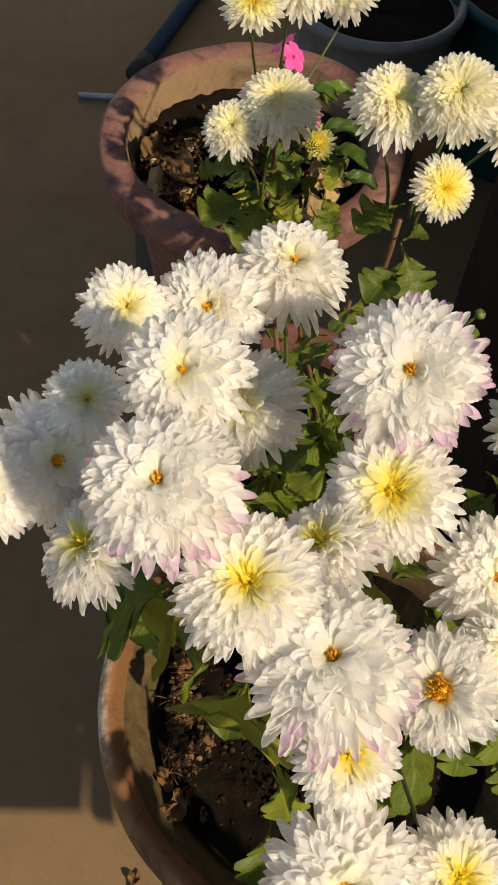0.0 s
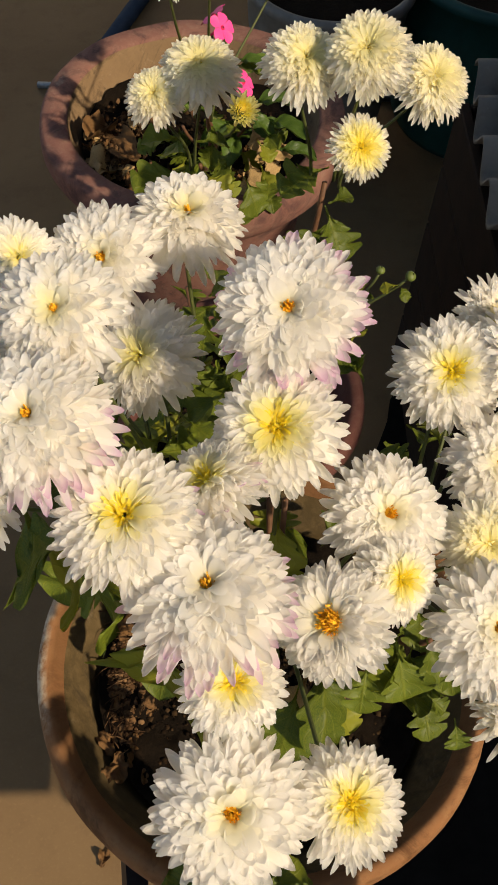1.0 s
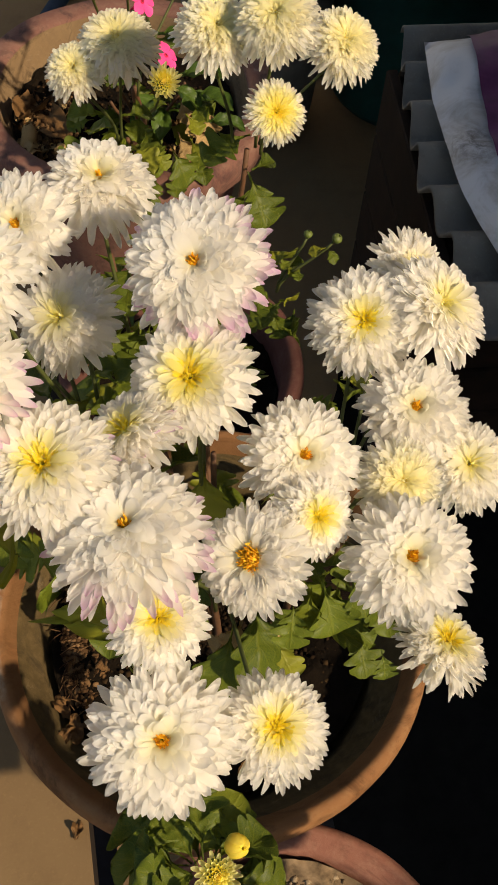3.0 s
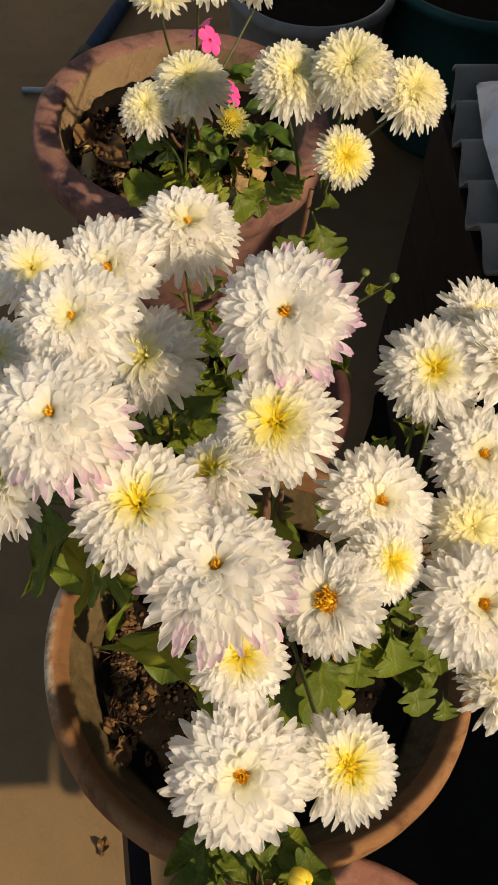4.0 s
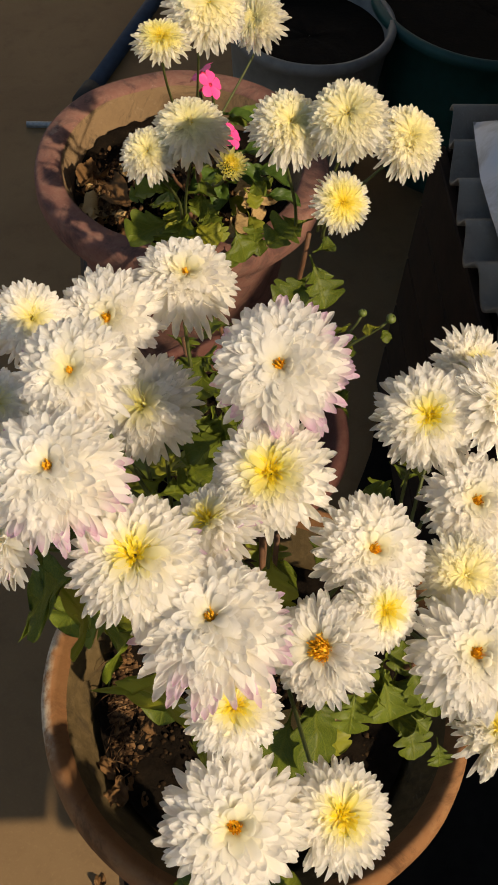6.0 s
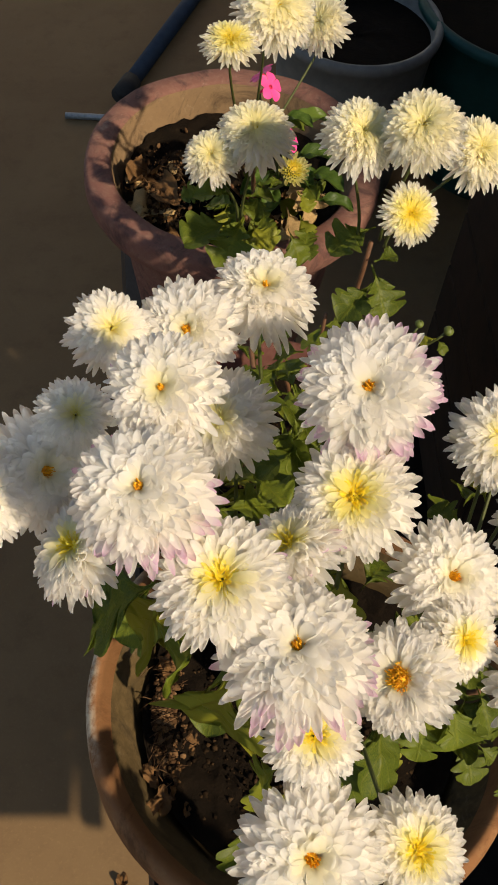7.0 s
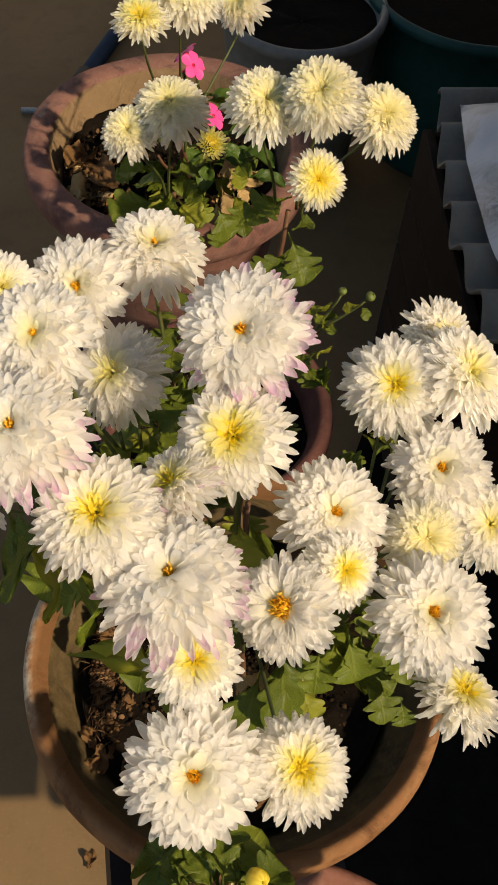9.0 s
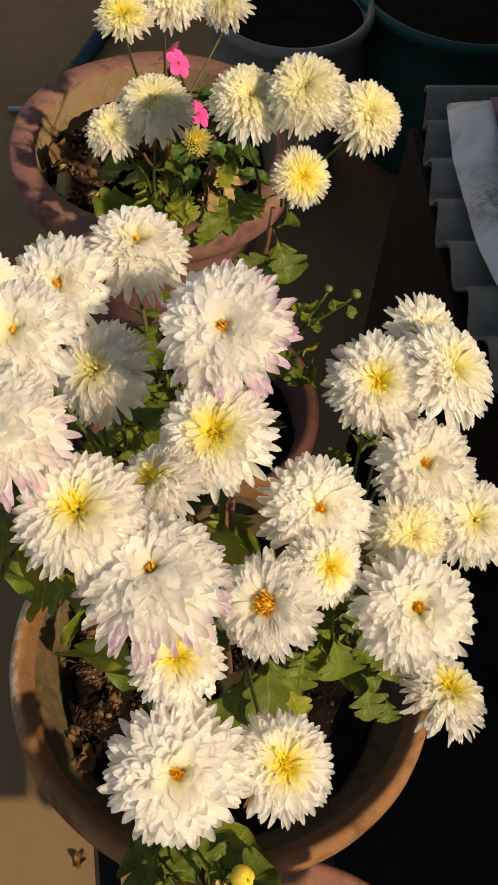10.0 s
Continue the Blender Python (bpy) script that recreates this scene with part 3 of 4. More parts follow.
        m.col[0], m.col[1], m.col[2] = d, up.cross(d), up
        m = m @ Matrix.Rotation(rr.gauss(0, 0.17), 3, "X") @ Matrix.Rotation(turn_z, 3, "Z")
        jobs.append((var, mat, Matrix.Translation(b) @ m.to_4x4() @ Matrix.Diagonal((length, w / 0.16, max(length * 0.8, w * 3), 1)), s, tone))
    # some petals of the open rim are objects of their own
    order = sorted(range(len(jobs)), key=lambda i: abs(jobs[i][3] - 0.72))
    own = set(order[:singles])
    V, F, U, FM, T = [], [], [], [], []
    off = 0
    for i, (var, mat, m, s, tone) in enumerate(jobs):
        if i in own:
            ob = new("petal", petal_mesh(var, mat))
            ob.matrix_basis = m
            ob.parent = head
            continue
        v, uv, f = PETALS[var]
        a = np.array(m)
        V.append(v @ a[:3, :3].T + a[:3, 3])
        U.extend(uv)
        T.extend([tone + 0.22 * deep * (1 - q[0]) for q in uv])
        F.extend([tuple(q + off for q in quad) for quad in f])
        FM.extend([mat] * len(f))
        off += len(v)
    me = mesh_of("corolla", np.concatenate(V), F, PETAL_MATS, U, FM, tones=T)
    tagged(under(new("corolla", me), head), kind="stuff")
    # orange florets of the open centre
    if eye:
        V, F = [], []
        er, florets = eye * R, 170 if eye > 0.12 else 90 if eye > 0.08 else 26
        for k in range(florets):
            ph = k * 2.399963 + rr.gauss(0, 0.2)
            r = er * (1.0 + 0.35 * noise.noise((math.cos(ph) * 1.5 + mark, math.sin(ph) * 1.5, 3.0))) * math.sqrt((k + 0.5) / florets)
            if rr.random() < 0.12:
                continue
            p = Vector((r * math.cos(ph), r * math.sin(ph), (0.36 if eye > 0.08 else dome - 0.15) * R + 0.05 * R * (1 - (r / er) ** 2)))
            hgt, w = R * rr.uniform(0.03, 0.065), R * rr.uniform(0.011, 0.015)
            tip = p + Vector((math.cos(ph), math.sin(ph), 0)) * r * 0.25 + Vector((rr.gauss(0, 0.014), rr.gauss(0, 0.014), 0)) * R + Vector((0, 0, hgt))
            o = len(V)
            for q in range(5):
                a = 1.2566 * q
                V.append(p + Vector((math.cos(a) * w, math.sin(a) * w, -0.12 * R)))
                V.append(tip + Vector((math.cos(a) * w * 0.75, math.sin(a) * w * 0.75, 0)))
            V.append(tip + Vector((0, 0, -0.02 * R)))
            for q in range(5):
                b = (q + 1) % 5
                F.append((o + 2 * q, o + 2 * b, o + 2 * b + 1, o + 2 * q + 1))
                F.append((o + 2 * q + 1, o + 2 * b + 1, o + 10))
        under(new("disc", mesh_of("disc", V, F, FLORET, smooth=False)), head, "orange centre of small florets")
    # stem
    foot = Vector(root_at) + Vector((rr.gauss(0, 0.008), rr.gauss(0, 0.008), 0))
    end = at - n * (0.30 * R)
    pts = bend(foot, end, 0.35, side, 11)
    v, f = tube([p - base for p in pts], [stem_r * (1.25 - 0.35 * i / 10) for i in range(11)], 7)
    under(new("stem", mesh_of("stem", v, f, stem_mat or STEM)), plant)
    for k in range(leaves):
        i = rr.randint(3, 6)
        p = pts[i]
        a = rr.uniform(0, 6.283)
        put_leaf(plant, p, (math.cos(a), math.sin(a), rr.uniform(-0.5, 0.3)), rr.uniform(0.03, 0.05), rr.randint(0, 4))
    return head


def leaf_data(lobes, depth, fold, droop, tooth=0.03):
    """A lobed leaf along +x, 1 long with its stalk."""
    rows, verts, uvs, faces = 46, [], [], []
    across = (-1.0, -0.62, -0.3, 0.0, 0.3, 0.62, 1.0)
    for i in range(rows + 1):
        u = i / rows
        if u < 0.18:
            h, lob = 0.012, 0.0
        else:
            q = (u - 0.18) / 0.82
            env = 0.44 * math.sin(math.pi * q ** 1.25) ** 0.60 if 0 < q < 1 else 0.0
            cuts = ((0.33, 0.045), (0.63, 0.040)) if depth > 0.5 else ((0.30, 0.05), (0.62, 0.042))
            sinus = sum(math.exp(-((q - s0) / wd) ** 2) for s0, wd in cuts) if lobes else 0.0
            h = env * (1 - depth * sinus) * (1 - tooth + 1.6 * tooth * abs(math.sin(q * 19 + lobes))) + 0.008
        for v in across:
            shift = 0.20 * abs(v) ** 1.5 * (1 if u >= 0.18 else 0) * (1 - u)
            x = u + shift
            y = v * h
            z = fold * abs(y) - droop * u * u + 0.055 * math.sin(9 * u + 5 * v + lobes * 9) * abs(v) + 0.06 * noise.noise((u * 5, v * 1.5, lobes * 7))
            verts.append((x, y, z))
            uvs.append((u, v))
    n = len(across)
    for i in range(rows):
        for j in range(n - 1):
            a = i * n + j
            faces.append((a, a + n, a + n + 1, a + 1))
    return verts, uvs, faces


LEAVES = []
for lobes, depth, fold, droop, tooth in ((2.3, 0.60, 0.28, 0.25, 0.07), (2.7, 0.30, 0.5, 0.35, 0.03), (2.0, 0.64, 0.15, 0.45, 0.08), (2.4, 0.34, 0.40, 0.15, 0.03), (2.1, 0.28, -0.25, 0.55, 0.03)):
    LEAVES.append(leaf_data(lobes, depth, fold, droop, tooth))
LEAF_MESHES = {}


def put_leaf(plant, at, way, size, variant, mat=None, name="leaf", label="", roll=0.0):
    mat = mat or LEAF
    size *= 0.88
    key = (variant, mat.name)
    if key not in LEAF_MESHES:
        v, uv, f = LEAVES[variant]
        LEAF_MESHES[key] = mesh_of("leaf", v, f, mat, uv)
    d = Vector(way).normalized()
    up = Vector((0, 0, 1)) - d * d.z
    up = up.normalized() if up.length > 0.1 else Vector((0, -1, 0))
    m = Matrix.Identity(3)
    m.col[0], m.col[1], m.col[2] = d, up.cross(d), up
    m = m @ Matrix.Rotation(roll, 3, "X")
    ob = new(name, LEAF_MESHES[key])
    ob.matrix_basis = Matrix.Translation(Vector(at) - Vector(plant.location)) @ m.to_4x4() @ Matrix.Diagonal((size, size, size, 1))
    ob.parent = plant
    if label:
        tagged(ob, label)
    return ob


def plant_at(at, label):
    return thing("chrysanthemum_plant", at, label, "flowering plant", "chrysanthemums in pots")


# ---- the chrysanthemums ----
LEFT_ROOT, CENTRE_ROOT, RIGHT_ROOT = (0.045, 0.265, -0.05), (0.095, 0.205, -0.05), (0.165, 0.255, -0.05)
BACK_ROOT, MID_ROOT, NEAR_ROOT = (0.060, 0.90, -0.075), (0.110, 0.560, -0.135), (0.085, -0.060, -0.085)
LEFT = plant_at(LEFT_ROOT, "chrysanthemum with crowded white and pink-tinged flowers in aged pot")
CENTRE = plant_at(CENTRE_ROOT, "chrysanthemum with large white flowers on tall stems in aged pot")
RIGHT = plant_at(RIGHT_ROOT, "chrysanthemum with white and yellow-hearted flowers in aged pot")
BACK = plant_at(BACK_ROOT, "chrysanthemum with ivory pompom flowers in rosy pot")
MID = plant_at(MID_ROOT, "chrysanthemum with ivory flowers and green buds in reddish pot")
NEAR = plant_at(NEAR_ROOT, "young chrysanthemum with lobed leaves and opening buds")

# main stems, which fork below the flowers
LEFT_FORK, CENTRE_FORK, RIGHT_FORK = (0.030, 0.262, 0.20), (0.090, 0.195, 0.17), (0.178, 0.235, 0.13)
BACK_FORK, BACK_FORK_TALL, MID_FORK = (0.043, 0.715, 0.115), (0.052, 0.83, 0.09), (0.152, 0.590, 0.205)
for plant, root, fork in ((LEFT, LEFT_ROOT, LEFT_FORK), (CENTRE, CENTRE_ROOT, CENTRE_FORK), (RIGHT, RIGHT_ROOT, RIGHT_FORK), (BACK, BACK_ROOT, BACK_FORK), (BACK, BACK_ROOT, BACK_FORK_TALL), (MID, MID_ROOT, MID_FORK)):
    line = bend(root, fork, 0.45, (0.006, 0.0, 0.0), 10)
    v, f = tube([p - Vector(root) for p in line], [0.0036 - 0.0012 * i / 9 for i in range(10)], 8)
    under(new("main_stem", mesh_of("main_stem", v, f, STEM_BROWN)), plant, "brown woody main stem")

# flowers of the centre plant
bloom(CENTRE, (0.0898, 0.2639, 0.4145), (-0.17, -0.46, 0.87), 0.0387, "dome", CENTRE_FORK, "full white flower with reflexed petals flushed pink at the rim", 0.75, singles=29)
bloom(CENTRE, (0.0838, 0.2165, 0.3831), (-0.19, -0.33, 0.93), 0.0333, "sun", CENTRE_FORK, "white flower with bright yellow heart", singles=29)
bloom(CENTRE, (0.0487, 0.1283, 0.3863), (-0.05, -0.00, 1.00), 0.0378, "dome", CENTRE_FORK, "full white flower with reflexed petals flushed pink at the rim", 0.46, singles=29)
bloom(CENTRE, (0.1103, 0.1385, 0.3333), (-0.43, -0.28, 0.86), 0.0303, "eye", CENTRE_FORK, "white flower with open orange centre", singles=29, open_eye=0.17)
bloom(CENTRE, (0.0566, 0.0552, 0.3263), (0.06, -0.36, 0.93), 0.0365, "eye", CENTRE_FORK, "white flower with open orange centre", singles=29)
bloom(CENTRE, (0.1104, 0.0601, 0.3038), (0.20, -0.17, 0.97), 0.0291, "sun", CENTRE_FORK, "white flower with bright yellow heart", singles=29)
bloom(CENTRE, (0.0372, 0.3543, 0.3813), (0.09, -0.07, 0.99), 0.0341, "domec", (0.052, 0.335, 0.18), "full white flower with cream heart", singles=29)
bloom(CENTRE, (0.0584, 0.1031, 0.3511), (0.06, -0.21, 0.98), 0.0246, "sun", CENTRE_FORK, "white flower with bright yellow heart", singles=29)
bloom(CENTRE, (0.1395, 0.1600, 0.3360), (0.40, -0.45, 0.80), 0.0240, "sun", CENTRE_FORK, "white flower with bright yellow heart", singles=29)
bloom(CENTRE, (0.1380, 0.1928, 0.3382), (0.19, -0.29, 0.94), 0.0338, "eye", CENTRE_FORK, "white flower with open orange centre", singles=29)
# flowers of the left plant
bloom(LEFT, (0.0138, 0.1578, 0.4022), (-0.04, -0.14, 0.99), 0.0331, "sunb", LEFT_FORK, "white flower with golden quilled heart", 0.05, singles=26)
bloom(LEFT, (0.0534, 0.1885, 0.3749), (-0.48, 0.18, 0.86), 0.0281, "sunb", LEFT_FORK, "white flower with golden quilled heart", 0.1, singles=26)
bloom(LEFT, (-0.0218, 0.1884, 0.4325), (-0.13, -0.22, 0.97), 0.0348, "dome", LEFT_FORK, "full white flower with reflexed petals flushed pink at the rim", 0.46, singles=26)
bloom(LEFT, (-0.0140, 0.2390, 0.4444), (-0.13, -0.44, 0.89), 0.0297, "domec", LEFT_FORK, "full white flower with cream heart", 0.05, singles=26)
bloom(LEFT, (-0.0055, 0.3242, 0.3888), (-0.13, -0.55, 0.82), 0.0316, "eye", LEFT_FORK, "white flower with open orange centre", singles=26)
bloom(LEFT, (-0.0513, 0.3164, 0.3940), (0.31, -0.33, 0.89), 0.0254, "cream", LEFT_FORK, "white flower with pale cream heart", singles=26)
bloom(LEFT, (0.0186, 0.2863, 0.3500), (-0.44, -0.33, 0.84), 0.0333, "cream", LEFT_FORK, "white flower with pale cream heart", singles=26)
bloom(LEFT, (-0.0864, 0.2441, 0.3631), (0.51, -0.44, 0.74), 0.0349, "eye", LEFT_FORK, "white flower with open orange centre", singles=26)
bloom(LEFT, (-0.1141, 0.2187, 0.3798), (0.35, -0.26, 0.90), 0.0294, "eye", LEFT_FORK, "white flower with open orange centre", singles=26)
bloom(LEFT, (-0.0546, 0.1932, 0.3651), (-0.60, -0.04, 0.80), 0.0309, "sunb", LEFT_FORK, "white flower with golden quilled heart", 0.05, singles=26)
bloom(LEFT, (-0.0660, 0.2616, 0.3897), (0.24, -0.33, 0.91), 0.0219, "cream", LEFT_FORK, "white flower with pale cream heart", singles=26)
# flowers of the right plant
bloom(RIGHT, (0.1920, 0.2989, 0.3181), (-0.03, -0.47, 0.88), 0.0347, "sunb", RIGHT_FORK, "white flower with golden quilled heart", singles=30)
bloom(RIGHT, (0.2355, 0.3043, 0.3164), (0.46, -0.12, 0.88), 0.0385, "cream", RIGHT_FORK, "white flower with pale cream heart", singles=30)
bloom(RIGHT, (0.2317, 0.3577, 0.2980), (0.35, -0.72, 0.59), 0.0300, "sun", RIGHT_FORK, "white flower with bright yellow heart", singles=30)
bloom(RIGHT, (0.2185, 0.2447, 0.2974), (-0.03, -0.25, 0.97), 0.0349, "eye", RIGHT_FORK, "white flower with open orange centre", singles=30)
bloom(RIGHT, (0.1970, 0.1939, 0.3067), (0.18, -0.52, 0.83), 0.0263, "pomy", RIGHT_FORK, "ivory pompom flower with pale yellow heart", singles=30)
bloom(RIGHT, (0.2508, 0.2181, 0.2716), (0.03, -0.35, 0.94), 0.0307, "cream", RIGHT_FORK, "white flower with pale cream heart", singles=30)
bloom(RIGHT, (0.1895, 0.1351, 0.3256), (0.02, -0.24, 0.97), 0.0356, "eye", RIGHT_FORK, "white flower with open orange centre", singles=30)
bloom(RIGHT, (0.2232, 0.1164, 0.2254), (0.43, 0.25, 0.87), 0.0313, "sun", RIGHT_FORK, "white flower with bright yellow heart", singles=30)
# flowers of the plant in the rosy pot
bloom(BACK, (0.0068, 0.6457, 0.2462), (-0.08, -0.38, 0.92), 0.0267, "pomy", BACK_FORK, "ivory pompom flower with pale yellow heart", singles=30)
bloom(BACK, (0.0450, 0.6594, 0.2568), (-0.01, -0.12, 0.99), 0.0360, "pomy", BACK_FORK, "ivory pompom flower with pale yellow heart", singles=30)
bloom(BACK, (0.0200, 0.7010, 0.3210), (0.05, -0.10, 1.00), 0.0265, "gold", BACK_FORK_TALL, "small pale yellow flower with golden heart", singles=30)
bloom(BACK, (0.0577, 0.7494, 0.3239), (0.28, -0.46, 0.84), 0.0383, "pomy", BACK_FORK_TALL, "ivory pompom flower with pale yellow heart", singles=30)
bloom(BACK, (0.1237, 0.8906, 0.2246), (-0.48, -0.45, 0.75), 0.0314, "pomy", BACK_FORK_TALL, "ivory pompom flower with pale yellow heart", singles=30)
# flowers of the plant in the reddish pot
bloom(MID, (0.1679, 0.5514, 0.2740), (0.17, -0.67, 0.73), 0.0260, "gold", MID_FORK, "small pale yellow flower with golden heart", singles=30, leaves=0)
bloom(MID, (0.1206, 0.5739, 0.3286), (0.19, -0.35, 0.92), 0.0316, "pomy", MID_FORK, "ivory pompom flower with pale yellow heart", singles=30, leaves=0)
bloom(MID, (0.1671, 0.5620, 0.3451), (-0.15, -0.36, 0.92), 0.0330, "pomy", MID_FORK, "ivory pompom flower with pale yellow heart", singles=30, leaves=0)
bloom(MID, (0.2259, 0.6037, 0.2921), (0.27, -0.31, 0.91), 0.0329, "pomy", MID_FORK, "ivory pompom flower with pale yellow heart", singles=30, leaves=0)


def bud(plant, at, facing, r, openness, foot, label, leaves=0, stem_r=0.0013):
    """A closed or half-open bud on its stem."""
    rr = random.Random(int(at[0] * 1e4) + 7)
    at, base = Vector(at), Vector(plant.location)
    turn = frame_of(facing).to_4x4()
    n = turn.to_3x3() @ Vector((0, 0, 1))
    top = 0.55 if openness < 0.2 else 0.2
    v, f = lathe([(0.001, -0.95 * r), (0.45 * r, -0.85 * r), (0.92 * r, -0.3 * r), (r, 0.15 * r), (0.8 * r, top * r), (0.35 * r, (top + 0.2) * r), (0.001, (top + 0.25) * r)], 14, 0.06, rr.random())
    head = new("bud", mesh_of("bud", v, f, BUD_GREEN))
    head.matrix_basis = Matrix.Translation(at - base) @ turn
    under(head, plant, label)
    if 0.2 < openness < 0.5:
        # overlapping pale petals wrapped into a ball
        V, F, U, off = [], [], [], 0
        for k in range(22):
            v, uv, f = PETALS[0]
            phi, out = k * 2.399963, 0.86 + 0.30 * (k / 22)
            for (pu, pv) in uv:
                th = 2.2 - (2.05 - 0.12 * (k / 22)) * pu
                a = phi + pv * (0.42 + 0.25 * (1 - pu))
                rad = r * out * (1.0 + 0.12 * (1 - pv * pv) - 0.05 * pu)
                V.append((rad * math.sin(th) * math.cos(a), rad * math.sin(th) * math.sin(a), rad * 1.12 * math.cos(th) + 0.35 * r))
                U.append((0.35 + 0.4 * pu, pv))
            F.extend([tuple(q + off for q in quad) for quad in f])
            off += len(v)
        tagged(under(new("corolla", mesh_of("corolla", V, F, PETAL_WHITE, U, tones=[0.78] * len(V))), head, "pale yellow wrapped petals"), "pale yellow wrapped petals")
    if openness > 0.5:
        V, F, U, FM, T, off = [], [], [], [], [], 0
        total = 100
        for k in range(total):
            s = (k + 0.5) / total
            th, ph = radians(4 + (30 + 50 * openness) * s), k * 2.399963
            rad = Vector((math.cos(ph), math.sin(ph), 0))
            d = rad * math.sin(th) + Vector((0, 0, math.cos(th)))
            up = Vector((0, 0, math.sin(th))) - rad * math.cos(th)
            m = Matrix.Identity(3)
            m.col[0], m.col[1], m.col[2] = d, up.cross(d), up
            L = r * rr.uniform(0.85, 1.15) * (0.75 + 0.5 * s)
            a = np.array((Matrix.Translation(rad * r * 0.4 * s) @ m.to_4x4() @ Matrix.Diagonal((L, L * 0.75, L, 1))))
            v, uv, f = PETALS[3 if s < 0.5 else 4]
            V.append(v @ a[:3, :3].T + a[:3, 3])
            U.extend(uv)
            F.extend([tuple(q + off for q in quad) for quad in f])
            FM.extend([1 if s < 0.55 else 0] * len(f))
            T.extend([0.6] * len(v))
            off += len(v)
        tagged(under(new("corolla", mesh_of("corolla", np.concatenate(V), F, PETAL_MATS, U, FM, tones=T)), head), kind="stuff")
    pts = bend(foot, at - n * r * 0.9, 0.4, (0, 0, 0), 8)
    v, f = tube([p - base for p in pts], [stem_r * (1.3 - 0.3 * i / 7) for i in range(8)], 6)
    under(new("stem", mesh_of("stem", v, f, STEM)), plant)
    for k in range(leaves):
        p, a = pts[rr.randint(2, 6)], rr.uniform(0, 6.283)
        put_leaf(plant, p, (math.cos(a), math.sin(a), 0.2), rr.uniform(0.014, 0.024), rr.randint(0, 4))


bud(BACK, (0.0815, 0.669, 0.217), (0.25, -0.58, 0.77), 0.0115, 0.9, BACK_ROOT, "half-open yellow bud", 1)
bud(MID, (0.238, 0.557, 0.122), (0.5, -0.1, 0.85), 0.0053, 0.0, (0.185, 0.560, 0.045), "closed green bud", 4)
bud(MID, (0.213, 0.573, 0.113), (0.2, 0.2, 0.95), 0.0046, 0.0, (0.185, 0.562, 0.045), "closed green bud", 3)

bud(NEAR, (0.0901, 0.0175, 0.2360), (0.5, -0.35, 0.77), 0.0056, 0.35, NEAR_ROOT, "half-open pale yellow bud", 0)
bud(NEAR, (0.0796, 0.0044, 0.2280), (0.1, -0.3, 0.95), 0.0092, 1.0, NEAR_ROOT, "opening yellow flower bud", 0)

# single leaves
put_leaf(CENTRE, (0.022, 0.175, 0.248), (-0.015, -0.028, -0.103), 0.113, 0)
put_leaf(CENTRE, (0.006, 0.191, 0.246), (-0.036, -0.001, -0.050), 0.065, 1)
put_leaf(LEFT, (-0.017, 0.198, 0.322), (-0.060, -0.001, -0.051), 0.083, 0)
put_leaf(LEFT, (-0.016, 0.199, 0.311), (-0.026, -0.010, -0.067), 0.077, 3)
put_leaf(CENTRE, (0.053, 0.119, 0.236), (-0.023, -0.007, -0.029), 0.040, 2)
put_leaf(LEFT, (0.070, 0.350, 0.265), (-0.023, -0.050, -0.016), 0.055, 1)
put_leaf(LEFT, (0.035, 0.278, 0.305), (0.021, -0.024, 0.009), 0.035, 3)
put_leaf(LEFT, (0.062, 0.313, 0.305), (0.019, -0.009, -0.041), 0.049, 0)
put_leaf(CENTRE, (0.099, 0.391, 0.285), (-0.023, 0.017, 0.010), 0.032, 2)
put_leaf(LEFT, (0.055, 0.359, 0.311), (-0.019, -0.015, 0.014), 0.029, 4)
put_leaf(LEFT, (0.067, 0.364, 0.266), (0.017, -0.017, -0.010), 0.027, 1)
put_leaf(CENTRE, (0.134, 0.139, 0.274), (-0.006, -0.036, -0.011), 0.032, 2)
put_leaf(CENTRE, (0.140, 0.140, 0.263), (-0.023, -0.017, -0.012), 0.026, 0)
put_leaf(CENTRE, (0.152, 0.150, 0.271), (0.010, -0.036, -0.033), 0.042, 3)
put_leaf(RIGHT, (0.163, 0.152, 0.261), (-0.008, -0.026, -0.040), 0.041, 1)
put_leaf(RIGHT, (0.186, 0.116, 0.241), (0.003, -0.022, -0.013), 0.022, 0)
put_leaf(RIGHT, (0.173, 0.131, 0.237), (0.012, -0.010, -0.005), 0.017, 3)
put_leaf(RIGHT, (0.160, 0.162, 0.255), (-0.013, -0.004, -0.015), 0.022, 2)
put_leaf(MID, (0.150, 0.562, 0.205), (0.022, -0.055, -0.030), 0.056, 0)
put_leaf(MID, (0.156, 0.603, 0.211), (-0.045, -0.028, 0.004), 0.056, 0)
put_leaf(MID, (0.151, 0.545, 0.197), (-0.032, -0.034, 0.000), 0.050, 1)
put_leaf(MID, (0.155, 0.576, 0.194), (0.023, 0.007, 0.005), 0.026, 3)
put_leaf(BACK, (0.029, 0.713, 0.111), (-0.054, -0.039, 0.008), 0.070, 3)
put_leaf(BACK, (0.035, 0.725, 0.120), (-0.036, 0.025, -0.009), 0.047, 0)
put_leaf(BACK, (0.047, 0.703, 0.117), (0.023, -0.034, 0.002), 0.043, 1)
put_leaf(BACK, (0.041, 0.708, 0.120), (-0.023, -0.061, 0.007), 0.069, 2)
put_leaf(NEAR, (0.066, 0.016, 0.169), (0.026, 0.031, 0.021), 0.053, 2)
put_leaf(NEAR, (0.064, 0.019, 0.159), (-0.066, 0.011, -0.035), 0.055, 0)
put_leaf(NEAR, (0.066, 0.021, 0.149), (-0.044, 0.036, -0.005), 0.066, 0)
